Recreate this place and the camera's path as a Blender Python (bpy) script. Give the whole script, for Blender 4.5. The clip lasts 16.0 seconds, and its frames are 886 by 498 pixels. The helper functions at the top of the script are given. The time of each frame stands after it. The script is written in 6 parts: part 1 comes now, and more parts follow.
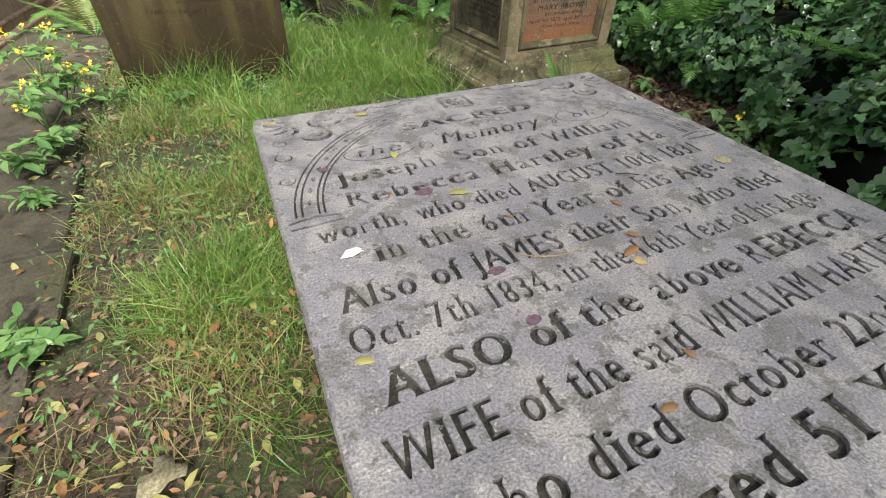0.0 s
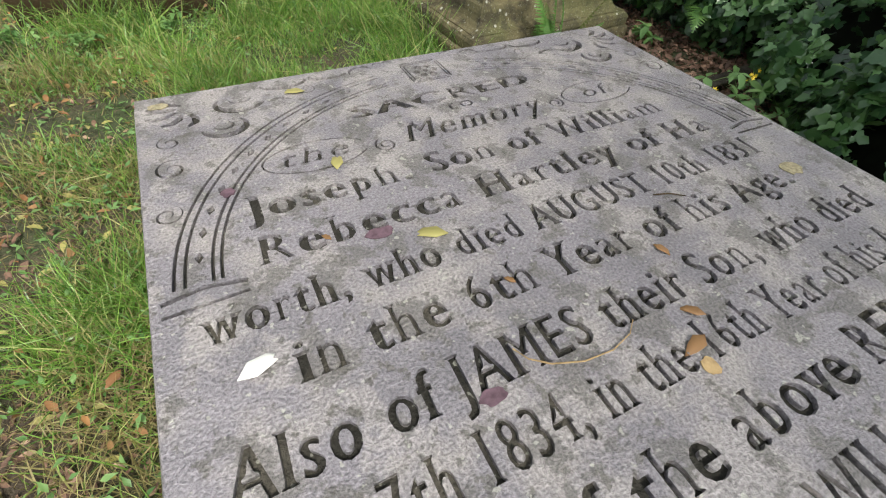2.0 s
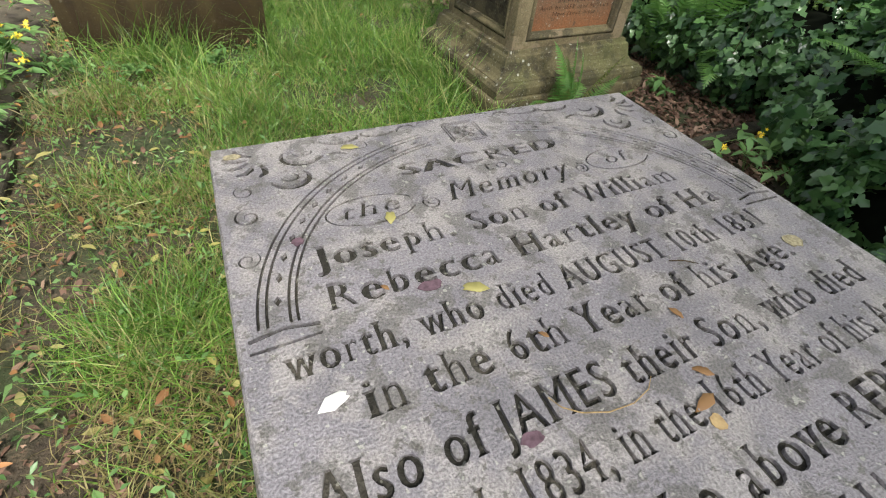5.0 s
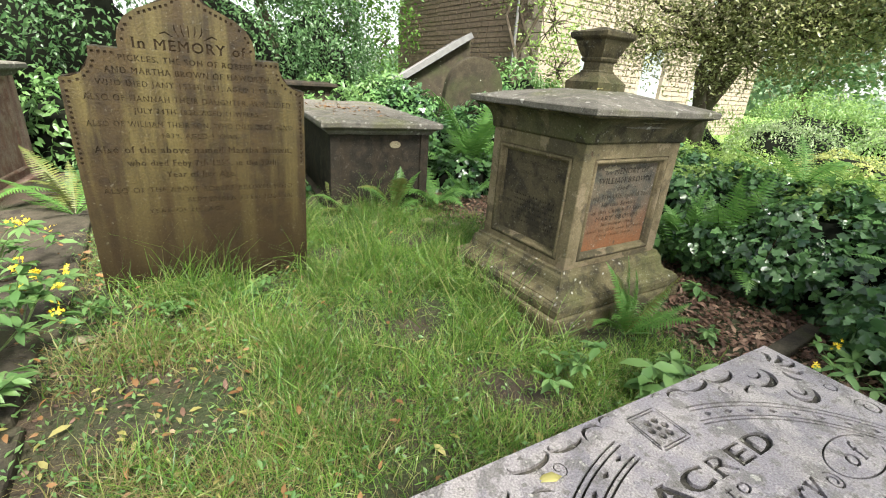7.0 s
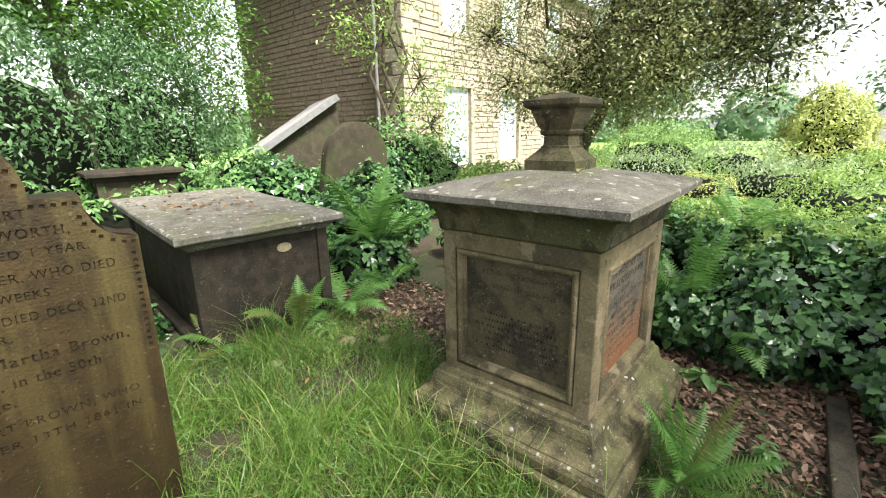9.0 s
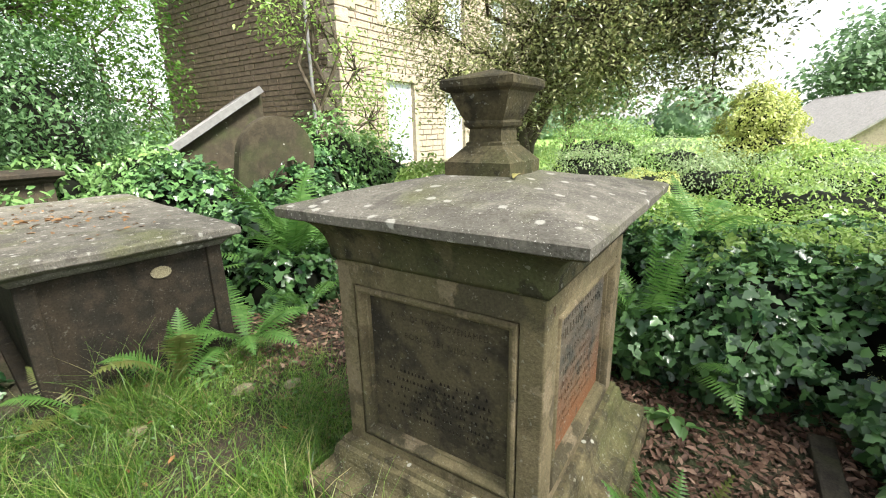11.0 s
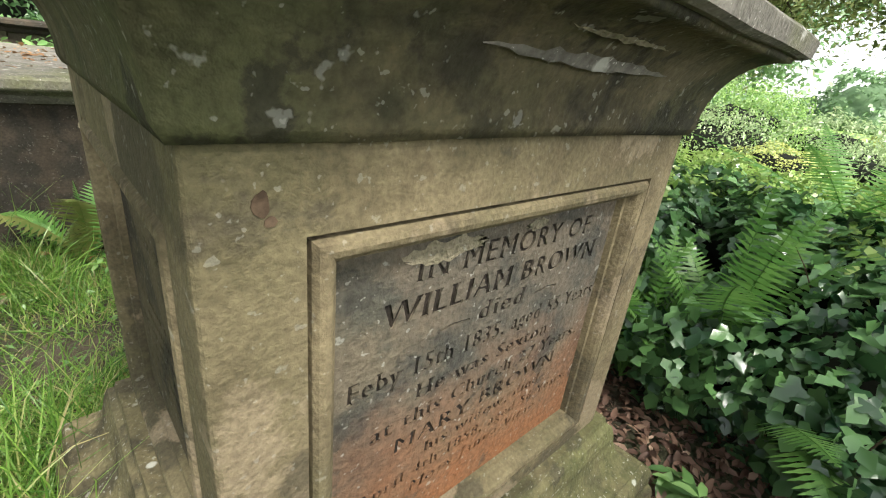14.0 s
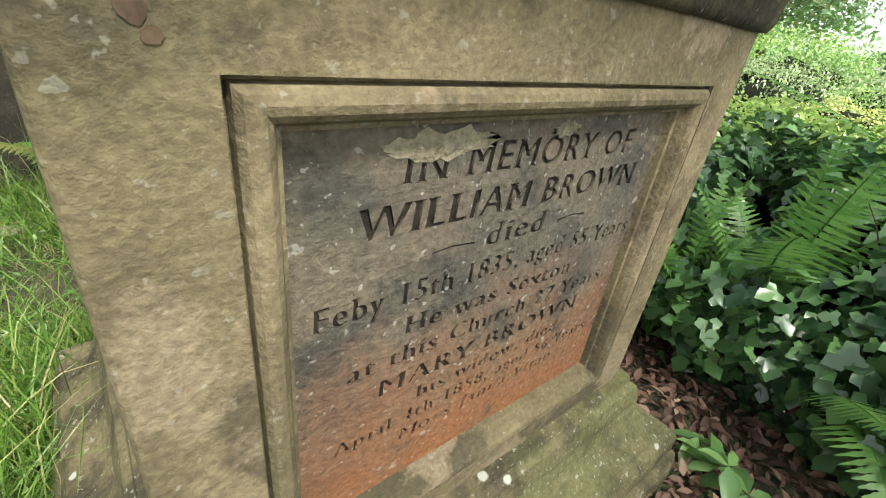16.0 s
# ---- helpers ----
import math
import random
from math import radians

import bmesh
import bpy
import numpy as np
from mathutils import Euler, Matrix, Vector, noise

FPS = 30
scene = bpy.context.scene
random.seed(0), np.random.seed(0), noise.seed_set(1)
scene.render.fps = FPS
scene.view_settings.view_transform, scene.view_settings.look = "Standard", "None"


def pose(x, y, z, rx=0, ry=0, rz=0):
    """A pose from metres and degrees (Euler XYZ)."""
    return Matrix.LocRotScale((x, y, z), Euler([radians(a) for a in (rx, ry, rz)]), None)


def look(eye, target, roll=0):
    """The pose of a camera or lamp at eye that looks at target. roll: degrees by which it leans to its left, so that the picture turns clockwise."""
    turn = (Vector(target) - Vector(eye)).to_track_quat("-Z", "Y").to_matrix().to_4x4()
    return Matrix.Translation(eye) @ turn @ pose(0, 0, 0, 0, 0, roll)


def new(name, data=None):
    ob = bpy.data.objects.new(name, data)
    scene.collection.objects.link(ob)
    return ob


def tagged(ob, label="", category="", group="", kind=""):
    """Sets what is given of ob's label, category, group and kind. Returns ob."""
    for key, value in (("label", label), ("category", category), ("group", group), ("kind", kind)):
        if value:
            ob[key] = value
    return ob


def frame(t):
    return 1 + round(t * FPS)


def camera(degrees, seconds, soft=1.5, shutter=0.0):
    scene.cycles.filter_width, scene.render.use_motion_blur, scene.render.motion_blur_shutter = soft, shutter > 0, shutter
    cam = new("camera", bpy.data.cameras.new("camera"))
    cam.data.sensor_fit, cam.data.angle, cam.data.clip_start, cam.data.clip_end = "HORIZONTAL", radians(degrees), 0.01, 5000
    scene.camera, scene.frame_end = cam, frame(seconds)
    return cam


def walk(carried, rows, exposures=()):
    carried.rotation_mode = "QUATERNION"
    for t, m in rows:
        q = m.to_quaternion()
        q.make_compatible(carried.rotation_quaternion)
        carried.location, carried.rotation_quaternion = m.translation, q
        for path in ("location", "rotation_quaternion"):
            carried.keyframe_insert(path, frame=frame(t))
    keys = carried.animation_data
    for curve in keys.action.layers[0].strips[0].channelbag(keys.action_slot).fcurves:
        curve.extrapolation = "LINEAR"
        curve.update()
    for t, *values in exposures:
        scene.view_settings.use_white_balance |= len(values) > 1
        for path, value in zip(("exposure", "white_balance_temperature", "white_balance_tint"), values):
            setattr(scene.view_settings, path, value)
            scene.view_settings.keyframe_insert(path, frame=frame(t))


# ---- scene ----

cam = camera(91.0, 16.0, 1.1)
# seconds, eye, then turns about x, y and z in degrees
PATH = [
    (0.0, -2.200, -2.465, 1.221, 50.36, -1.05, -27.48),
    (0.5, -2.188, -2.428, 1.207, 49.09, -1.23, -28.72),
    (1.0, -2.186, -2.294, 1.222, 47.34, -1.94, -29.89),
    (1.5, -2.110, -2.190, 1.205, 45.13, -2.57, -30.22),
    (2.0, -2.008, -2.131, 1.156, 43.06, -2.93, -30.29),
    (2.5, -1.976, -2.116, 1.139, 41.48, -3.40, -30.22),
    (3.0, -1.984, -2.115, 1.136, 40.56, -3.68, -30.09),
    (3.2, -1.982, -2.117, 1.138, 40.29, -3.59, -29.96),
    (5.3, -2.117, -2.123, 1.290, 49.01, -4.84, -27.24),
    (5.5, -2.135, -2.108, 1.308, 51.55, -5.02, -26.98),
    (6.0, -2.234, -1.950, 1.355, 58.75, -5.84, -27.34),
    (6.5, -2.367, -1.728, 1.392, 65.67, -5.32, -29.41),
    (7.0, -2.356, -1.577, 1.372, 68.54, -4.02, -32.12),
    (7.5, -2.228, -1.197, 1.370, 70.73, -3.51, -34.11),
    (8.0, -2.226, -0.952, 1.419, 72.37, -2.56, -37.68),
    (8.5, -2.146, -0.699, 1.499, 73.85, -0.78, -43.81),
    (9.0, -2.034, -0.569, 1.557, 74.86, 1.25, -50.08),
    (9.5, -1.766, -0.408, 1.580, 74.69, 1.95, -53.00),
    (10.0, -1.635, -0.358, 1.590, 74.55, 2.27, -54.72),
    (10.2, -1.615, -0.345, 1.573, 74.40, 2.42, -55.64),
    (12.3, -0.979, -0.410, 1.481, 72.63, -1.43, -55.95),
    (12.5, -0.893, -0.390, 1.436, 71.21, -3.25, -53.71),
    (13.0, -0.705, -0.373, 1.285, 70.50, -4.82, -47.42),
    (13.5, -0.573, -0.364, 1.225, 69.02, -5.78, -43.95),
    (14.0, -0.510, -0.339, 1.164, 67.45, -6.34, -41.81),
    (14.5, -0.474, -0.315, 1.120, 65.58, -6.72, -40.27),
    (15.0, -0.456, -0.301, 1.107, 63.98, -6.85, -39.19),
    (15.5, -0.433, -0.300, 1.086, 62.70, -6.90, -38.48),
    (16.0, -0.419, -0.302, 1.062, 61.69, -6.81, -37.90),
]
walk(cam, [(t, pose(*p)) for t, *p in PATH], exposures=[(0.0, 1.56), (1.0, 1.54), (2.0, 1.47), (3.2, 1.4), (5.3, 1.52), (6.5, 1.82), (8.0, 1.85), (10.2, 1.92), (12.3, 1.66), (13.0, 1.58), (14.0, 1.95), (16.0, 2.04)])

# ---- light: a bright, thinly clouded summer sky ----
SUN_TURN, SUN_UP = 187.0, 53.0
world = bpy.data.worlds.new("sky")
scene.world = world
world.use_nodes = True
wn, wl = world.node_tree.nodes, world.node_tree.links
sky = wn.new("ShaderNodeTexSky")
sky.sky_type = "NISHITA"
sky.sun_disc = False
sky.sun_elevation, sky.sun_rotation = radians(SUN_UP), radians(SUN_TURN)
sky.dust_density, sky.ozone_density = 1.6, 0.6
pale = wn.new("ShaderNodeHueSaturation")
pale.inputs["Saturation"].default_value = 0.25
wl.new(sky.outputs["Color"], pale.inputs["Color"])
wl.new(pale.outputs["Color"], wn["Background"].inputs["Color"])
wn["Background"].inputs["Strength"].default_value = 0.11
sun = new("sun", bpy.data.lights.new("sun", "SUN"))
sun.data.energy, sun.data.angle, sun.data.color = 4.4, radians(14), (1.0, 0.96, 0.9)
sx, sy = math.sin(radians(SUN_TURN)), math.cos(radians(SUN_TURN))
sun.matrix_world = look((20 * sx, 20 * sy, 20 * math.tan(radians(SUN_UP))), (0, 0, 0))

# ---- materials ----
def nodes_of(name):
    m = bpy.data.materials.new(name)
    m.use_nodes = True
    return m, m.node_tree.nodes, m.node_tree.links, m.node_tree.nodes["Principled BSDF"]


def noise_fac(n, l, coord, scale, detail=4.0, lo=0.35, hi=0.65, rough=0.6):
    tex = n.new("ShaderNodeTexNoise")
    tex.inputs["Scale"].default_value, tex.inputs["Detail"].default_value = scale, detail
    tex.inputs["Roughness"].default_value = rough
    l.new(coord, tex.inputs["Vector"])
    ramp = n.new("ShaderNodeMapRange")
    ramp.inputs["From Min"].default_value, ramp.inputs["From Max"].default_value = lo, hi
    l.new(tex.outputs["Fac"], ramp.inputs["Value"])
    return ramp.outputs["Result"]


def blend(n, l, fac, a, b):
    mix = n.new("ShaderNodeMix")
    mix.data_type = "RGBA"
    l.new(fac, mix.inputs[0])
    for sock, v in ((mix.inputs[6], a), (mix.inputs[7], b)):
        if isinstance(v, tuple):
            sock.default_value = (*v, 1)
        else:
            l.new(v, sock)
    return mix.outputs[2]


def times(n, l, a, b):
    m = n.new("ShaderNodeMath")
    m.operation = "MULTIPLY"
    for s, v in ((m.inputs[0], a), (m.inputs[1], b)):
        if isinstance(v, float):
            s.default_value = v
        else:
            l.new(v, s)
    return m.outputs[0]


def stone(name, base, other, stain, lichen=0.0, streak=0.0, rough=0.85, bump=0.25, lichen_colour=(0.42, 0.42, 0.36), moss=None, grain=90.0, moss_lo=0.5, rise=None, specks=0.0, flat_face=False, grit=0.55, flakes=(), disc=24.0):
    m, n, l, b = nodes_of(name)
    co = n.new("ShaderNodeTexCoord").outputs["Object"]
    col = blend(n, l, noise_fac(n, l, co, 3.2, 6), base, other)
    col = blend(n, l, noise_fac(n, l, co, 9.0, 8, 0.47, 0.62), col, stain)
    if streak:
        mp = n.new("ShaderNodeMapping")
        mp.inputs["Scale"].default_value = (7.0, 0.55, 7.0) if flat_face else (7.0, 7.0, 0.55)
        l.new(co, mp.inputs["Vector"])
        col = blend(n, l, times(n, l, noise_fac(n, l, mp.outputs[0], 1.0, 4, 0.46, 0.62), streak), col, moss or other)
    elif moss:
        col = blend(n, l, times(n, l, noise_fac(n, l, co, 1.7, 5, moss_lo, 0.68), 0.8), col, moss)
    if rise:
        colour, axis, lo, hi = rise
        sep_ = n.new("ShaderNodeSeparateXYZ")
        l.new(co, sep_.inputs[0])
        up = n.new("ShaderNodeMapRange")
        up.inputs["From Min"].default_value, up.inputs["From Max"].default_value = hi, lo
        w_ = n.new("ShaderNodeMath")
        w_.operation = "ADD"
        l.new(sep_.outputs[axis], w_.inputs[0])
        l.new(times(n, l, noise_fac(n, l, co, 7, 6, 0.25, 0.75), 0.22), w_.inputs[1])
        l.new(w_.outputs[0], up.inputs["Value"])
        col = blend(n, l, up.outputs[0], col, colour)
    flake_height = None
    for colour, scale, lo, amount in flakes:
        edge = noise_fac(n, l, co, scale, 9, lo, lo + 0.035, 0.62)
        col = blend(n, l, times(n, l, edge, amount), col, colour)
        flake_height = edge
    fine = noise_fac(n, l, co, grain, 3, 0.3, 0.7)
    dark = n.new("ShaderNodeMix")
    dark.data_type, dark.blend_type = "RGBA", "MULTIPLY"
    dark.inputs[0].default_value = grit
    l.new(col, dark.inputs[6])
    l.new(blend(n, l, fine, (0.45, 0.45, 0.45), (1.35, 1.35, 1.35)), dark.inputs[7])
    col = dark.outputs[2]
    if lichen:
        vor = n.new("ShaderNodeTexVoronoi")
        vor.inputs["Scale"].default_value = disc
        l.new(co, vor.inputs["Vector"])
        spot = n.new("ShaderNodeMapRange")
        spot.inputs["From Min"].default_value, spot.inputs["From Max"].default_value = 0.30, 0.22
        wob = n.new("ShaderNodeMath")
        wob.operation = "ADD"
        l.new(vor.outputs["Distance"], wob.inputs[0])
        l.new(times(n, l, noise_fac(n, l, co, 40, 3), 0.12), wob.inputs[1])
        l.new(wob.outputs[0], spot.inputs["Value"])
        sep = n.new("ShaderNodeSeparateColor")
        l.new(vor.outputs["Color"], sep.inputs[0])
        pick = n.new("ShaderNodeMath")
        pick.operation = "LESS_THAN"
        pick.inputs[1].default_value = lichen
        l.new(sep.outputs[0], pick.inputs[0])
        col = blend(n, l, times(n, l, times(n, l, spot.outputs[0], pick.outputs[0]), 0.8), col, lichen_colour)
        speck = noise_fac(n, l, co, 120, 2, 0.66, 0.70)
        col = blend(n, l, times(n, l, speck, min(1.0, lichen * 2)), col, lichen_colour)
    if specks:
        col = blend(n, l, times(n, l, noise_fac(n, l, co, 75, 2, 0.66, 0.69), specks), col, lichen_colour)
        col = blend(n, l, times(n, l, noise_fac(n, l, co, 28, 3, 0.67, 0.70), specks), col, lichen_colour)
    l.new(col, b.inputs["Base Color"])
    b.inputs["Roughness"].default_value = rough
    b.inputs["Specular IOR Level"].default_value = 0.4 if rough < 0.6 else 0.15
    bp = n.new("ShaderNodeBump")
    bp.inputs["Strength"].default_value, bp.inputs["Distance"].default_value = bump, 0.006
    add = n.new("ShaderNodeMath")
    add.operation = "ADD"
    l.new(fine, add.inputs[0])
    l.new(noise_fac(n, l, co, 14, 8, 0.3, 0.7), add.inputs[1])
    height = add.outputs[0]
    if flake_height is not None:
        low = n.new("ShaderNodeMath")
        low.operation = "SUBTRACT"
        l.new(height, low.inputs[0])
        l.new(times(n, l, flake_height, 0.5), low.inputs[1])
        height = low.outputs[0]
    l.new(height, bp.inputs["Height"])
    l.new(bp.outputs[0], b.inputs["Normal"])
    return m


def leaf_mat(name, a, b2, rough=0.45, through_light=0.35, old=None, spec=0.5):
    m, n, l, b = nodes_of(name)
    isl = n.new("ShaderNodeNewGeometry").outputs["Random Per Island"]
    col = blend(n, l, isl, a, b2)
    if old:
        far = n.new("ShaderNodeMapRange")
        far.inputs["From Min"].default_value, far.inputs["From Max"].default_value = 0.8, 1.0
        l.new(isl, far.inputs["Value"])
        col = blend(n, l, far.outputs[0], col, old)
    co = n.new("ShaderNodeTexCoord").outputs["Object"]
    col = blend(n, l, times(n, l, noise_fac(n, l, co, 1.3, 3), 0.45), col, tuple(0.45 * v for v in a))
    l.new(col, b.inputs["Base Color"])
    b.inputs["Roughness"].default_value = rough
    b.inputs["Specular IOR Level"].default_value = spec
    tr = n.new("ShaderNodeBsdfTranslucent")
    l.new(col, tr.inputs["Color"])
    mix = n.new("ShaderNodeMixShader")
    mix.inputs[0].default_value = through_light
    l.new(b.outputs[0], mix.inputs[1])
    l.new(tr.outputs[0], mix.inputs[2])
    l.new(mix.outputs[0], n["Material Output"].inputs["Surface"])
    return m


def plain(name, c, rough=0.6, vary=0.25, scale=12.0):
    m, n, l, b = nodes_of(name)
    co = n.new("ShaderNodeTexCoord").outputs["Object"]
    col = blend(n, l, noise_fac(n, l, co, scale, 5), c, tuple(v * (1 - vary) for v in c))
    l.new(col, b.inputs["Base Color"])
    b.inputs["Roughness"].default_value = rough
    b.inputs["Specular IOR Level"].default_value = 0.5 if rough < 0.7 else 0.1
    return m


M_LEDGER = stone("grey_sandstone", (0.245, 0.228, 0.243), (0.17, 0.16, 0.172), (0.30, 0.277, 0.265), specks=0.6, bump=0.5, rough=0.44, grain=230, grit=0.95, flakes=(((0.34, 0.315, 0.30), 6.0, 0.555, 0.6), ((0.12, 0.113, 0.103), 14.0, 0.54, 0.7), ((0.09, 0.084, 0.07), 36.0, 0.58, 0.7)))
# Darker than the face, with shade in the cuts put into the colour.
M_LEDGER_CUT = stone("weathered_shaded_cut", (0.042, 0.040, 0.033), (0.026, 0.025, 0.021), (0.085, 0.078, 0.063), specks=0.4, bump=0.6, rough=0.9, grain=150)
M_BODY = stone("brown_sandstone", (0.19, 0.154, 0.088), (0.13, 0.107, 0.061), (0.098, 0.079, 0.045), specks=0.18, bump=0.3, moss=(0.08, 0.076, 0.036), moss_lo=0.45, grit=0.5, grain=130, flakes=(((0.05, 0.043, 0.029), 2.6, 0.53, 0.65), ((0.28, 0.222, 0.143), 4.5, 0.57, 0.5)))
M_CORNICE = stone("sooty_cornice_stone", (0.105, 0.088, 0.048), (0.064, 0.055, 0.031), (0.036, 0.032, 0.02), specks=0.25, bump=0.35, moss=(0.074, 0.08, 0.033), moss_lo=0.48, grit=0.5, flakes=(((0.145, 0.122, 0.072), 4.0, 0.57, 0.5), ((0.026, 0.024, 0.017), 7.0, 0.57, 0.7)))
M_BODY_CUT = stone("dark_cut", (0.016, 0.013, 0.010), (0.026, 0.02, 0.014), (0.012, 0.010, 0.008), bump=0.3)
M_DARKPANEL = stone("blackened_sandstone", (0.10, 0.083, 0.048), (0.062, 0.052, 0.032), (0.04, 0.034, 0.024), specks=0.25, bump=0.35, grit=0.45, flakes=(((0.025, 0.022, 0.017), 3.2, 0.55, 0.7), ((0.12, 0.10, 0.055), 6.0, 0.60, 0.5)))
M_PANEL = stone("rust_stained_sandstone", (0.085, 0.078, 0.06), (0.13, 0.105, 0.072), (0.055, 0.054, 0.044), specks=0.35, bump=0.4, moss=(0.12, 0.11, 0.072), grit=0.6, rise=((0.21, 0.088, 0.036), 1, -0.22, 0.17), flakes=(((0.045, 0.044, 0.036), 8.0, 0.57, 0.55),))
M_CAP = stone("lichened_capstone", (0.16, 0.148, 0.122), (0.105, 0.098, 0.08), (0.19, 0.175, 0.145), lichen=0.62, disc=14.0, specks=0.25, bump=0.4, lichen_colour=(0.40, 0.39, 0.34), moss=(0.13, 0.135, 0.06), moss_lo=0.52, grit=0.5, flakes=(((0.08, 0.075, 0.062), 6.0, 0.56, 0.5),))
M_PLINTH = stone("mossy_plinth_stone", (0.165, 0.138, 0.074), (0.105, 0.095, 0.05), (0.06, 0.052, 0.031), lichen=0.12, specks=0.4, bump=0.4, moss=(0.115, 0.127, 0.045), moss_lo=0.52, grit=0.5, flakes=(((0.045, 0.039, 0.027), 5.0, 0.56, 0.6),))
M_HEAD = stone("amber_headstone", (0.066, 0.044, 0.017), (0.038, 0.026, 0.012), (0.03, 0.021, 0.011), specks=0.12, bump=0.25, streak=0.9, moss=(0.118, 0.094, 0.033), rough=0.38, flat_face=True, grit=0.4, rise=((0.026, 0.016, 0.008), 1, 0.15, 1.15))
M_HEAD_CUT = stone("headstone_cut", (0.032, 0.022, 0.012), (0.045, 0.03, 0.016), (0.022, 0.016, 0.01))
M_CHEST = stone("sooty_sandstone", (0.031, 0.027, 0.02), (0.019, 0.017, 0.013), (0.045, 0.036, 0.025), specks=0.1, bump=0.35, streak=0.5, moss=(0.044, 0.034, 0.022), grit=0.5)
M_LEFT = stone("red_brown_sandstone", (0.25, 0.145, 0.105), (0.165, 0.096, 0.07), (0.30, 0.22, 0.165), specks=0.15, bump=0.25, streak=0.6, moss=(0.34, 0.26, 0.20))
M_FLAG = stone("path_flagstone", (0.085, 0.072, 0.053), (0.06, 0.054, 0.038), (0.048, 0.042, 0.03), bump=0.3, moss=(0.055, 0.058, 0.024), flakes=(((0.03, 0.025, 0.022), 6.0, 0.58, 0.6),))
M_ROUND = stone("dark_round_stone", (0.052, 0.043, 0.028), (0.035, 0.03, 0.021), (0.065, 0.055, 0.034), lichen=0.05, moss=(0.045, 0.055, 0.022))
M_HOUSE = stone("buff_house_stone", (0.37, 0.31, 0.24), (0.30, 0.25, 0.195), (0.26, 0.215, 0.165), bump=0.3, grain=40)
# Browner and darker than the stone of the front wall.
M_GABLE = stone("darker_gable_stone", (0.22, 0.165, 0.115), (0.165, 0.125, 0.09), (0.13, 0.10, 0.075), bump=0.3, grain=40)
M_MORTAR = stone("lime_mortar", (0.25, 0.21, 0.165), (0.20, 0.17, 0.13), (0.16, 0.135, 0.105))
M_SLATE = stone("stone_slate", (0.30, 0.285, 0.28), (0.23, 0.22, 0.215), (0.35, 0.325, 0.31), bump=0.3)
M_WHITE = plain("white_paint", (0.78, 0.78, 0.75), 0.45, 0.1)
M_BARGE = plain("grey_bargeboard_paint", (0.17, 0.17, 0.16), 0.6, 0.3)
M_BARK = stone("tree_bark", (0.10, 0.078, 0.055), (0.065, 0.05, 0.035), (0.13, 0.11, 0.08), bump=0.6, streak=0.5, moss=(0.07, 0.075, 0.035))
M_TWIG = plain("twig_brown", (0.07, 0.05, 0.03), 0.8, 0.5, 30)
M_STEM = plain("green_stem", (0.10, 0.16, 0.04), 0.5, 0.3)
M_GRASS = leaf_mat("grass_blade", (0.05, 0.15, 0.016), (0.34, 0.55, 0.105), 0.38, 0.42, old=(0.54, 0.45, 0.22))
M_STRAW = leaf_mat("dry_grass_blade", (0.24, 0.20, 0.08), (0.40, 0.34, 0.15), 0.5, 0.35, old=(0.18, 0.24, 0.055))
M_IVY = leaf_mat("ivy_leaf", (0.014, 0.055, 0.02), (0.16, 0.32, 0.10), 0.28, 0.22, spec=0.6)
# Garden leaves, made paler to put bright sunlight into their colour.
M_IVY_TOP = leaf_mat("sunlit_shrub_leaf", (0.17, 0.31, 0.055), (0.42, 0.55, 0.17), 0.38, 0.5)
M_GARDEN = [M_IVY_TOP, leaf_mat("grey_green_shrub_leaf", (0.20, 0.31, 0.13), (0.42, 0.51, 0.27), 0.4, 0.5), leaf_mat("mid_green_shrub_leaf", (0.13, 0.27, 0.06), (0.33, 0.48, 0.15), 0.4, 0.5)]
M_HOLLY = leaf_mat("variegated_holly_leaf", (0.17, 0.21, 0.065), (0.52, 0.53, 0.25), 0.3, 0.5, old=(0.66, 0.62, 0.38), spec=0.6)
# Holly in shadow: the shade is put into darker leaf colours.
M_HOLLY_SHADED = leaf_mat("shaded_holly_leaf", (0.04, 0.06, 0.02), (0.09, 0.115, 0.04), 0.3, 0.2, spec=0.6)
M_LAUREL = leaf_mat("laurel_leaf", (0.05, 0.12, 0.04), (0.11, 0.20, 0.075), 0.38, 0.35, spec=0.4)
M_TREE = leaf_mat("broad_tree_leaf", (0.07, 0.18, 0.025), (0.16, 0.29, 0.05), 0.4, 0.5)
M_FERN = leaf_mat("fern_frond_green", (0.10, 0.25, 0.05), (0.20, 0.38, 0.09), 0.45, 0.45)
M_FERN_OLD = leaf_mat("yellowing_fern", (0.16, 0.22, 0.05), (0.26, 0.26, 0.08), 0.45, 0.4)
M_WEED = leaf_mat("weed_leaf", (0.10, 0.22, 0.06), (0.22, 0.37, 0.12), 0.4, 0.35)
M_CONIFER = leaf_mat("golden_conifer_leaf", (0.33, 0.40, 0.09), (0.55, 0.58, 0.20), 0.5, 0.4)
M_FARTREE = leaf_mat("far_tree_leaf", (0.12, 0.22, 0.10), (0.20, 0.31, 0.15), 0.5, 0.4)
M_DRY = leaf_mat("dry_leaf", (0.22, 0.10, 0.035), (0.34, 0.20, 0.08), 0.6, 0.2, old=(0.45, 0.20, 0.06))
M_YELLOWLEAF = leaf_mat("yellow_fallen_leaf", (0.40, 0.37, 0.10), (0.50, 0.45, 0.18), 0.5, 0.3)
M_LITTER = leaf_mat("brown_leaf_litter", (0.085, 0.048, 0.032), (0.28, 0.165, 0.11), 0.6, 0.1, old=(0.46, 0.32, 0.22), spec=0.3)
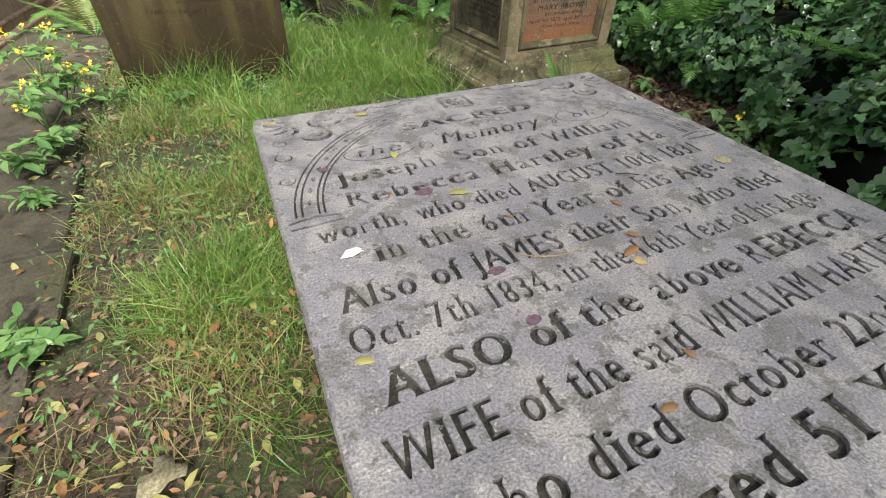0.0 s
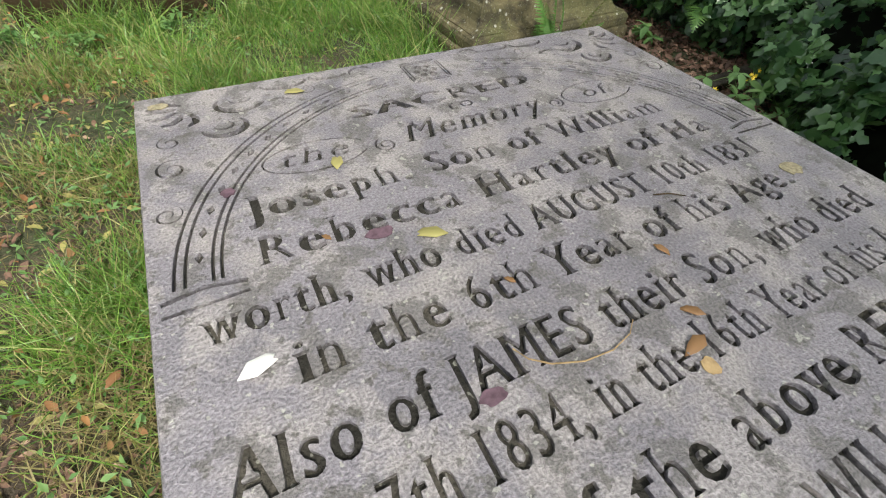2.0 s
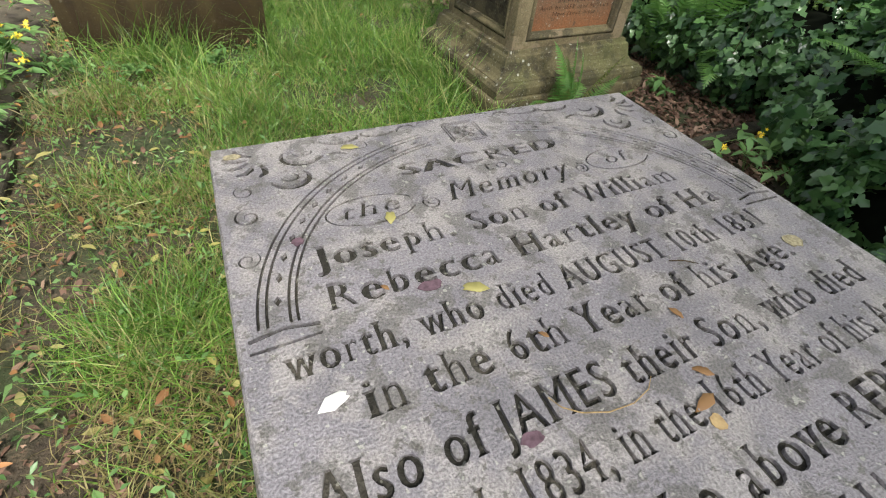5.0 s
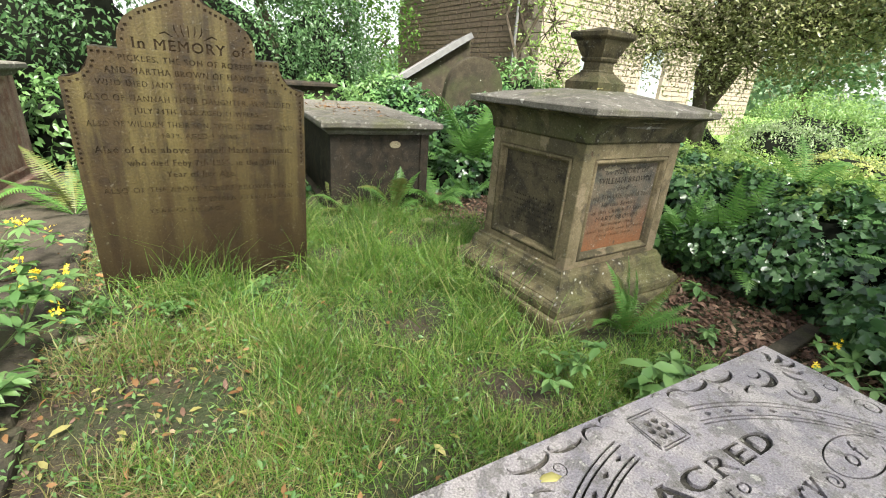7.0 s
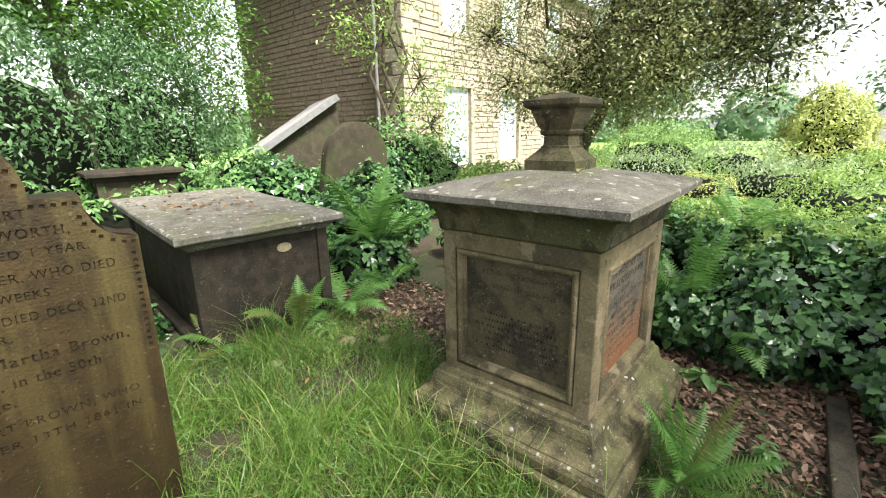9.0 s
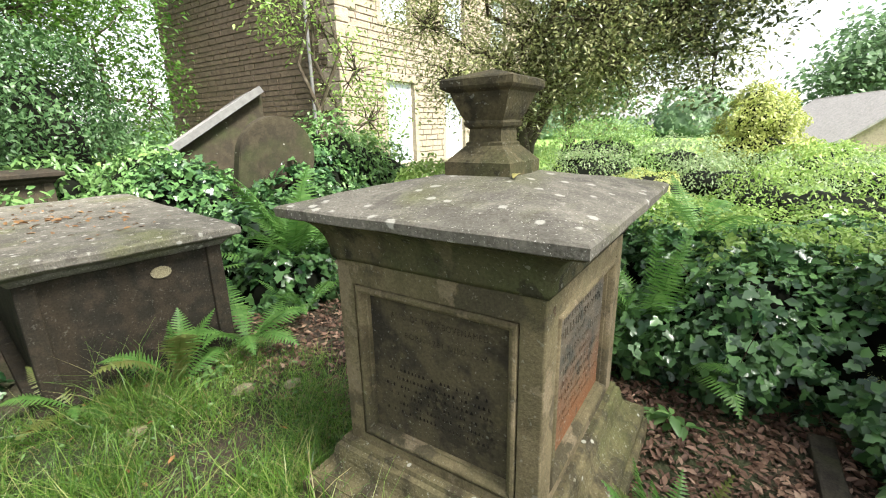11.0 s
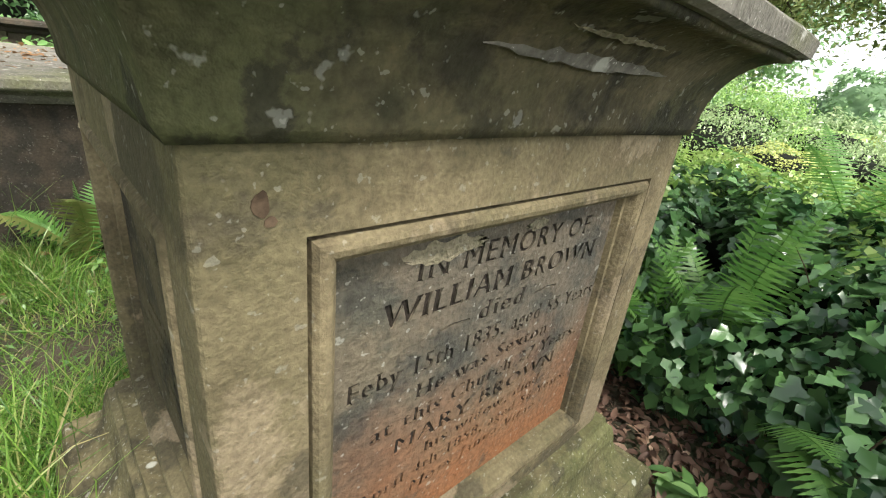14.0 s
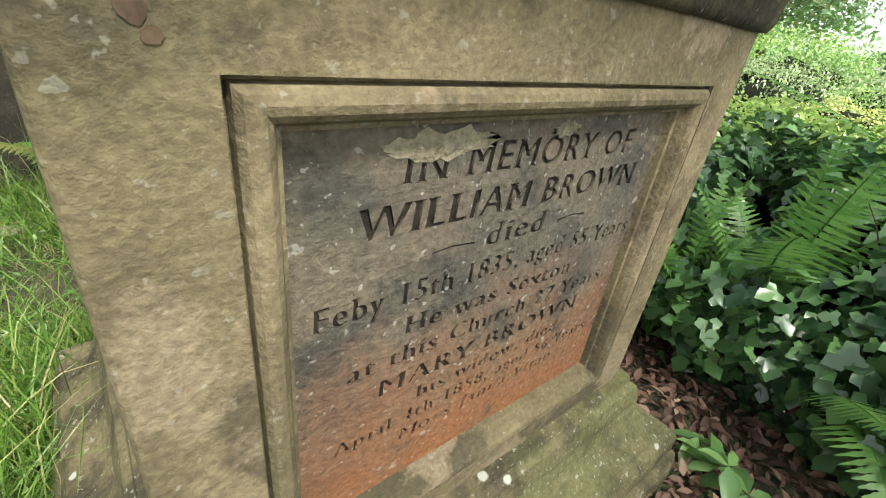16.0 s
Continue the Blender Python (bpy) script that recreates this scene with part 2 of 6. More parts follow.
M_PETAL_W = plain("white_petal", (0.8, 0.8, 0.74), 0.5, 0.05)
M_PETAL_Y = plain("yellow_petal", (0.75, 0.55, 0.02), 0.5, 0.15)
M_PETAL_P = plain("pink_petal", (0.65, 0.2, 0.45), 0.5, 0.15)
M_STAIN_P = plain("berry_stain", (0.15, 0.095, 0.115), 0.8, 0.5, 60)
M_RUST_SPOT = plain("iron_brown_spot", (0.095, 0.066, 0.042), 0.9, 0.6, 70)
M_SPALL = stone("crumbling_pale_stone", (0.21, 0.185, 0.12), (0.15, 0.135, 0.088), (0.26, 0.225, 0.15), specks=0.4, bump=0.7, grit=0.6)
M_LICHEN = plain("pale_lichen", (0.34, 0.30, 0.19), 0.9, 0.6, 110)
M_LICHEN_O = plain("ochre_crumbled_patch", (0.42, 0.30, 0.15), 0.9, 0.5, 60)


def glass_mat():
    m, n, l, b = nodes_of("window_glass")
    b.inputs["Base Color"].default_value = (0.32, 0.36, 0.38, 1)
    b.inputs["Roughness"].default_value = 0.06
    b.inputs["Specular IOR Level"].default_value = 0.9
    return m


M_GLASS = glass_mat()


def ground_mat():
    m, n, l, b = nodes_of("churchyard_soil")
    co = n.new("ShaderNodeTexCoord").outputs["Object"]
    col = blend(n, l, noise_fac(n, l, co, 5, 8, 0.4, 0.6), (0.038, 0.028, 0.018), (0.07, 0.05, 0.031))
    col = blend(n, l, noise_fac(n, l, co, 1.1, 6, 0.44, 0.58), col, (0.036, 0.048, 0.015))
    col = blend(n, l, noise_fac(n, l, co, 60, 4, 0.58, 0.68), col, (0.11, 0.078, 0.048))
    sep = n.new("ShaderNodeSeparateXYZ")
    l.new(co, sep.inputs[0])
    far = n.new("ShaderNodeMapRange")
    far.inputs["From Min"].default_value, far.inputs["From Max"].default_value = 4.0, 5.5
    l.new(sep.outputs[0], far.inputs["Value"])
    lawn = blend(n, l, noise_fac(n, l, co, 8, 6), (0.13, 0.24, 0.04), (0.19, 0.29, 0.07))
    col = blend(n, l, far.outputs[0], col, lawn)
    l.new(col, b.inputs["Base Color"])
    b.inputs["Roughness"].default_value = 0.95
    bp = n.new("ShaderNodeBump")
    bp.inputs["Strength"].default_value, bp.inputs["Distance"].default_value = 0.7, 0.02
    l.new(noise_fac(n, l, co, 45, 8, 0.2, 0.8), bp.inputs["Height"])
    l.new(bp.outputs[0], b.inputs["Normal"])
    return m


M_GROUND = ground_mat()


# ---- building tools ----
def thing(name, label, category, m=None, group="", kind=""):
    e = new(name)
    e.empty_display_size = 0.1
    if m is not None:
        e.matrix_world = m
    return tagged(e, label, category, group, kind)


def part(name, bm, material, parent=None, label="", smooth=False):
    me = bpy.data.meshes.new(name)
    bm.normal_update()
    bm.to_mesh(me)
    bm.free()
    return mesh_ob(name, me, material, parent, label, smooth)


def mesh_ob(name, me, material, parent=None, label="", smooth=False):
    if not me.materials:
        me.materials.append(material)
    if smooth:
        me.polygons.foreach_set("use_smooth", [True] * len(me.polygons))
    ob = new(name, me)
    if parent is not None:
        ob.parent = parent
    if label:
        ob["label"] = label
    return ob


def box(bm, x0, x1, y0, y1, z0, z1, bevel=0.0):
    r = bmesh.ops.create_cube(bm, size=1)
    for v in r["verts"]:
        v.co = Vector(((x0 + x1) / 2 + v.co.x * (x1 - x0), (y0 + y1) / 2 + v.co.y * (y1 - y0), (z0 + z1) / 2 + v.co.z * (z1 - z0)))
    if bevel:
        es = list({e for v in r["verts"] for e in v.link_edges})
        bmesh.ops.bevel(bm, geom=es, offset=bevel, segments=2, affect="EDGES", profile=0.5)
    return bm


def rough_up(bm, amount, scale, cuts=0):
    if cuts:
        bmesh.ops.subdivide_edges(bm, edges=bm.edges[:], cuts=cuts, use_grid_fill=True)
    for v in bm.verts:
        v.co += noise.noise_vector(v.co * scale) * amount
    return bm


def loft_rect(bm, levels):
    """Rectangular rings (half width x, half depth y, z), joined, with both ends closed."""
    rings = []
    for hx, hy, z in levels:
        rings.append([bm.verts.new((sx_ * hx, sy_ * hy, z)) for sx_, sy_ in ((-1, -1), (1, -1), (1, 1), (-1, 1))])
    for a, b in zip(rings, rings[1:]):
        for i in range(4):
            bm.faces.new((a[i], a[(i + 1) % 4], b[(i + 1) % 4], b[i]))
    bm.faces.new(rings[0][::-1])
    bm.faces.new(rings[-1])
    return bm


def tube(bm, pts, radii, sides=6):
    rings = []
    for i, p in enumerate(pts):
        p = Vector(p)
        d = (Vector(pts[min(i + 1, len(pts) - 1)]) - Vector(pts[max(i - 1, 0)])).normalized()
        a = d.orthogonal().normalized()
        b = d.cross(a)
        rings.append([bm.verts.new(p + (a * math.cos(6.2832 * k / sides) + b * math.sin(6.2832 * k / sides)) * radii[i]) for k in range(sides)])
    for r, s in zip(rings, rings[1:]):
        for k in range(sides):
            bm.faces.new((r[k], r[(k + 1) % sides], s[(k + 1) % sides], s[k]))
    bm.faces.new(rings[-1])
    bm.faces.new(rings[0][::-1])
    return bm


def scatter_mesh(name, tv, tf, place, turn, size):
    """One mesh of many copies of a small template: tv (k,3), tf list of faces, place (n,3), turn (n,3,3), size (n,) or (n,3)."""
    tv, n, k = np.array(tv, float), len(place), len(tv)
    size = np.asarray(size, float)
    size = size.reshape(n, 1, -1)
    v = np.einsum("nij,nkj->nki", turn, tv[None] * size) + place[:, None, :]
    me = bpy.data.meshes.new(name)
    lens = np.array([len(q) for q in tf])
    flat = np.concatenate([np.array(q) for q in tf])
    loops = (flat[None] + (np.arange(n) * k)[:, None]).ravel()
    tot = np.tile(lens, n)
    me.vertices.add(n * k)
    me.vertices.foreach_set("co", v.ravel())
    me.loops.add(len(loops))
    me.loops.foreach_set("vertex_index", loops)
    me.polygons.add(len(tot))
    me.polygons.foreach_set("loop_start", np.concatenate([[0], np.cumsum(tot)[:-1]]))
    me.polygons.foreach_set("loop_total", tot)
    me.update(calc_edges=True)
    return me


def turns(normal, spin, rng):
    """Rotations whose z is the normal, spun about it at random or by the angle given."""
    z = normal / np.linalg.norm(normal, axis=1, keepdims=True)
    ref = np.where(np.abs(z[:, 2:3]) < 0.95, np.array([[0, 0, 1.0]]), np.array([[1.0, 0, 0]]))
    x = np.cross(ref, z)
    x /= np.linalg.norm(x, axis=1, keepdims=True)
    y = np.cross(z, x)
    c, s = np.cos(spin)[:, None], np.sin(spin)[:, None]
    return np.stack([x * c + y * s, -x * s + y * c, z], axis=2)


LEAF = ([(0, 0, 0), (-.22, .35, .05), (0, .35, 0), (.22, .35, .05), (-.16, .75, .02), (0, .75, -.05), (.16, .75, .02), (0, 1.05, -.16)],
        [(0, 2, 1), (0, 3, 2), (1, 2, 5, 4), (2, 3, 6, 5), (4, 5, 7), (5, 6, 7)])
IVY = ([(0, 0, 0), (-.30, -.12, .03), (-.50, .12, .06), (-.26, .36, .0), (-.34, .62, .05), (0, 1.0, -.08), (.34, .62, .05), (.26, .36, .0), (.50, .12, .06), (.30, -.12, .03)],
       [(0, 2, 1), (0, 3, 2), (0, 4, 3), (0, 5, 4), (0, 6, 5), (0, 7, 6), (0, 8, 7), (0, 9, 8)])
MID = ([(0, 0, 0), (-.22, .42, .06), (0, 1.05, -.15), (.22, .42, .06), (0, .5, -.01)], [(0, 4, 1), (1, 4, 2), (0, 3, 4), (3, 2, 4)])
SIMPLE = ([(0, 0, 0), (-.28, .45, .06), (0, 1.0, -.08), (.28, .45, .06)], [(0, 3, 2, 1)])
BLADE = ([(-.5, 0, 0), (.5, 0, 0), (-.42, .12, .45), (.42, .12, .45), (-.28, .42, .78), (.28, .42, .78), (0, .95, .9)],
         [(0, 1, 3, 2), (2, 3, 5, 4), (4, 5, 6)])


def leaves(name, centres, spread, n, template, size, material, parent, rng, up=0.4, label="", droop=0.0, flat=False):
    """n leaves thrown about the centres."""
    c = np.asarray(centres, float)[rng.integers(0, len(centres), n)]
    off = rng.normal(size=(n, 3)) * np.asarray(spread)
    nor = rng.normal(size=(n, 3)) + off / (np.linalg.norm(off, axis=1, keepdims=True) + 1e-6) * 0.8
    nor[:, 2] = np.abs(nor[:, 2]) + up
    me = scatter_mesh(name, *template, c + off, turns(nor, rng.uniform(0, 6.28, n), rng), size * rng.uniform(0.6, 1.25, n))
    ob = mesh_ob(name, me, material, parent, label)
    return tagged(ob, kind="stuff")


def blob_points(blobs, n, rng, zmin=0.05, jitter=0.08, top_only=False):
    """Points and normals on the outer skin of a union of ellipsoids."""
    b = np.array(blobs, float)
    area = b[:, 3] * b[:, 4] + b[:, 3] * b[:, 5] + b[:, 4] * b[:, 5]
    pts, nors = [], []
    got = 0
    while got < n:
        k = rng.choice(len(b), n, p=area / area.sum())
        d = rng.normal(size=(n, 3))
        d /= np.linalg.norm(d, axis=1, keepdims=True)
        lump = 1 + 0.10 * np.sin(d[:, 0] * 7 + k) + 0.08 * np.sin(d[:, 1] * 11 + 2 * k) + 0.07 * np.sin(d[:, 2] * 9)
        p = b[k, :3] + d * b[k, 3:] * (lump * (1 - np.abs(rng.normal(size=n)) * jitter))[:, None]
        inside = np.zeros(n, bool)
        for q in b:
            inside |= (((p - q[:3]) / q[3:]) ** 2).sum(1) < 0.72
        ok = ~inside & (p[:, 2] > zmin)
        nn = d / b[k, 3:]
        pts.append(p[ok])
        nors.append(nn[ok] / np.linalg.norm(nn[ok], axis=1, keepdims=True))
        got += ok.sum()
    return np.concatenate(pts)[:n], np.concatenate(nors)[:n]


def skin_leaves(name, blobs, n, template, size, material, parent, rng, zmin=0.05, jitter=0.08, wild=0.55, hang=0.5, label="", keep=None):
    p, nor = blob_points(blobs, n, rng, zmin, jitter)
    if keep is not None:
        ok = keep(p)
        p, nor = p[ok], nor[ok]
    nor = nor + rng.normal(size=nor.shape) * wild
    nor[:, 2] += 0.35
    spin = rng.normal(size=len(p)) * 1.0 + math.pi * (hang > 0)
    me = scatter_mesh(name, *template, p, turns(nor, spin, rng), size * rng.uniform(0.6, 1.3, len(p)))
    return tagged(mesh_ob(name, me, material, parent, label), kind="stuff")


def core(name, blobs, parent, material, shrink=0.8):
    """A solid blob inside a bush that stops daylight; M_CORE paints it as shade."""
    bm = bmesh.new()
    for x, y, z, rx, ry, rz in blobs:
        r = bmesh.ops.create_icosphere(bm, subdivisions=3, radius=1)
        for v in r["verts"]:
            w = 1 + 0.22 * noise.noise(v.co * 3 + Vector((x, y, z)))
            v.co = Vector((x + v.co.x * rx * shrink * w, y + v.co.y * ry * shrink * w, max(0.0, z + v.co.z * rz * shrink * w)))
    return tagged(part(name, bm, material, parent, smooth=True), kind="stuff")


# Near-black colour that stands in for the deep shade between leaves.
M_CORE = plain("painted_bush_shade", (0.006, 0.008, 0.004), 0.95, 0.5, 20)


# ---- cut lettering ----
def crossing(p, q):
    """Whether two closed outlines cross."""
    a, b = np.array(p), np.array(q)
    if (a.min(0) > b.max(0)).any() or (b.min(0) > a.max(0)).any():
        return False
    a2, b2 = np.roll(a, -1, 0), np.roll(b, -1, 0)

    def side(o, e, s):
        return (e[:, None, 0] - o[:, None, 0]) * (s[None, :, 1] - o[:, None, 1]) - (e[:, None, 1] - o[:, None, 1]) * (s[None, :, 0] - o[:, None, 0])

    return bool(((side(a, a2, b) * side(a, a2, b2) < 0) & (side(b, b2, a) * side(b, b2, a2) < 0).T).any())


def with_serifs(q, cap):
    """The same outline with a small bracketed serif on every stem's flat end."""
    n = len(q)
    turn = 1 if sum(q[i - 1][0] * q[i][1] - q[i][0] * q[i - 1][1] for i in range(n)) > 0 else -1
    swap = {}
    for i in range(n):
        o, p, r, e = q[i - 1], q[i], q[(i + 1) % n], q[(i + 2) % n]
        dx, dy = r[0] - p[0], r[1] - p[1]
        a, b = (o[0] - p[0], o[1] - p[1]), (e[0] - r[0], e[1] - r[1])
        if abs(dy) > 0.05 * cap or not 0.05 * cap < abs(dx) < 0.30 * cap or a[1] * b[1] <= 0:
            continue
        if min(abs(a[1]) / (abs(a[0]) + 1e-9), abs(b[1]) / (abs(b[0]) + 1e-9)) < 1.2 or min(abs(a[1]), abs(b[1])) < 0.14 * cap:
            continue
        if (dx * b[1] - dy * b[0]) * turn <= 0:
            continue
        side, up = (1 if dx > 0 else -1), (1 if a[1] > 0 else -1)
        w, h = 0.085 * cap, 0.045 * cap

        def along(c, v, d):
            return (c[0] + v[0] / abs(v[1]) * d, c[1] + up * d)
        swap[i] = [along(p, a, 2.4 * h), along((p[0] - side * w * 0.35, p[1]), a, 1.3 * h), (p[0] - side * w, p[1] + up * h * 0.7), (p[0] - side * w, p[1])]
        swap[(i + 1) % n] = [(r[0] + side * w, r[1]), (r[0] + side * w, r[1] + up * h * 0.7), along((r[0] + side * w * 0.35, r[1]), b, 1.3 * h), along(r, b, 2.4 * h)]
    out = [c for i in range(n) for c in swap.get(i, [q[i]])]
    return q if crossing(out, out) else out


def text_loops(body, x0, x1, y, cap, slant=0.0, bold=0.0, serif=True):
    """The outlines of a line of writing, from x0 to x1, on the base line y, with capitals cap high."""
    cu = bpy.data.curves.new("line", "FONT")
    cu.body, cu.size, cu.shear, cu.resolution_u = body, cap / 0.70, slant, 2
    cu.space_character = 1.2
    ob = bpy.data.objects.new("line", cu)
    scene.collection.objects.link(ob)
    bpy.context.view_layer.update()
    flat = ob.to_curve(bpy.context.evaluated_depsgraph_get())
    loops = []
    for sp in flat.splines:
        if sp.type == "BEZIER":
            bz, pts = sp.bezier_points, []
            for i in range(len(bz)):
                a, b = bz[i], bz[(i + 1) % len(bz)]
                straight = (a.handle_right - a.co).cross(b.co - a.co).length < 1e-6 and (b.handle_left - b.co).cross(b.co - a.co).length < 1e-6
                for k in range(1 if straight else 3):
                    u = k / 3
                    p = a.co * (1 - u) ** 3 + a.handle_right * 3 * u * (1 - u) ** 2 + b.handle_left * 3 * u * u * (1 - u) + b.co * u ** 3
                    pts.append((p.x, p.y))
        else:
            pts = [(p.co.x, p.co.y) for p in sp.points]
        loops.append(pts)
    ob.to_curve_clear()
    bpy.data.objects.remove(ob)
    if bold:
        area = lambda q: sum(q[i - 1][0] * q[i][1] - q[i][0] * q[i - 1][1] for i in range(len(q)))
        sign = 1 if max((area(q) for q in loops), key=abs) < 0 else -1
        fat = []
        for q in loops:
            q = [p for i, p in enumerate(q) if math.hypot(p[0] - q[i - 1][0], p[1] - q[i - 1][1]) > cap * 0.02]
            out = []
            for i in range(len(q)):
                (ax, ay), (bx, by), (cx, cy) = q[i - 1], q[i], q[(i + 1) % len(q)]
                n1, n2 = Vector((-(by - ay), bx - ax)), Vector((-(cy - by), cx - bx))
                nn = (n1.normalized() if n1.length > 1e-9 else Vector((0, 0))) + (n2.normalized() if n2.length > 1e-9 else Vector((0, 0)))
                m_ = nn.length
                nn = nn / m_ * min(1.4, 2 / m_) if m_ > 0.3 else Vector((0, 0))
                out.append((bx + sign * nn.x * bold, by + sign * nn.y * bold * 0.25))
            fat.append(q if crossing(out, out) else out)
        loops = fat
    if serif:
        bare, loops = loops, [with_serifs(q, cap) for q in loops]
        for i in range(len(loops)):
            if any(crossing(loops[i], loops[j]) for j in range(len(loops)) if j != i):
                loops[i] = bare[i]
    xs = [p[0] for q in loops for p in q]
    lo, k = min(xs), (x1 - x0) / (max(xs) - min(xs))
    return [[(x0 + (px - lo) * k, y + py) for px, py in q] for q in loops]


def band(pts, width, taper=False):
    """A closed outline of a groove along pts."""
    left, right, n = [], [], len(pts)
    for i, p in enumerate(pts):
        a, b = pts[max(i - 1, 0)], pts[min(i + 1, n - 1)]
        dx, dy = b[0] - a[0], b[1] - a[1]
        L = math.hypot(dx, dy) or 1
        w = width / 2 * (math.sin(math.pi * (i + 0.35) / (n - 0.3)) * 0.85 + 0.15 if taper else 1)
        left.append((p[0] - dy / L * w, p[1] + dx / L * w))
        right.append((p[0] + dy / L * w, p[1] - dx / L * w))
    return left + right[::-1]


def arc(cx, cy, rx, ry, a0, a1, n=24):
    return [(cx + rx * math.cos(radians(a0 + (a1 - a0) * i / n)), cy + ry * math.sin(radians(a0 + (a1 - a0) * i / n))) for i in range(n + 1)]


def spiral(cx, cy, r, a0, sweep, n=22, inner=0.15):
    return [(cx + r * (1 - (1 - inner) * i / n) * math.cos(radians(a0 + sweep * i / n)), cy + r * (1 - (1 - inner) * i / n) * math.sin(radians(a0 + sweep * i / n))) for i in range(n + 1)]


def clear_loops(outline, loops):
    kept = []
    for q in loops:
        xs, ys = [p[0] for p in q], [p[1] for p in q]
        bb = (min(xs), max(xs), min(ys), max(ys))
        near = [o for o, c in kept if c[0] < bb[1] and c[1] > bb[0] and c[2] < bb[3] and c[3] > bb[2]]
        if len(q) > 2 and not crossing(outline, q) and not any(crossing(o, q) for o in near):
            kept.append((q, bb))
    return [q for q, c in kept]


def cut_plate(name, outline, loops, depth, material, cut_material, parent, m, label=""):
    """A stone face in its own xy plane, z outwards, with the loops cut into it, and the floor of the cuts below."""
    cu = bpy.data.curves.new(name, "CURVE")
    cu.dimensions, cu.fill_mode, cu.extrude = "2D", "BOTH", depth / 2
    for q in [outline] + clear_loops(outline, loops):
        sp = cu.splines.new("POLY")
        sp.points.add(len(q) - 1)
        for i, (x, y) in enumerate(q):
            sp.points[i].co = (x, y, 0, 1)
        sp.use_cyclic_u = True
    ob = bpy.data.objects.new(name, cu)
    scene.collection.objects.link(ob)
    bpy.context.view_layer.update()
    me = bpy.data.meshes.new_from_object(ob.evaluated_get(bpy.context.evaluated_depsgraph_get()))
    bpy.data.objects.remove(ob)
    me.transform(Matrix.Translation((0, 0, -depth / 2)))
    me.materials.clear()
    face = mesh_ob(name, me, material, parent, label)
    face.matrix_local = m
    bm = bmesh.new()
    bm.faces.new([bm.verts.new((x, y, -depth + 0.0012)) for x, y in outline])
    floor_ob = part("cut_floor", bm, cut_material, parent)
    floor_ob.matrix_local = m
    return face


# ---- ground ----
def ground():
    rng = np.random.default_rng(3)
    core_ = np.arange(-5.0, 5.001, 0.1)
    out = np.array([5.5, 6.2, 7.2, 9, 12, 16, 24, 40, 80, 160, 320])
    ax = np.concatenate([-out[::-1], core_, out])
    nx = len(ax)
    v = []
    for y in ax:
        for x in ax:
            z = 0.03 + 0.035 * noise.noise((x * 0.9, y * 0.9, 0)) + 0.015 * noise.noise((x * 4, y * 4, 5))
            if max(abs(x), abs(y)) > 5:
                z = 0.0
            v.append((x, y, z))
    f = [(j * nx + i, j * nx + i + 1, (j + 1) * nx + i + 1, (j + 1) * nx + i) for j in range(nx - 1) for i in range(nx - 1)]
    me = bpy.data.meshes.new("ground")
    me.from_pydata(v, [], f)
    tagged(mesh_ob("ground", me, M_GROUND, smooth=True), "bare brown churchyard soil with moss and grass", "ground", kind="structure")


ground()


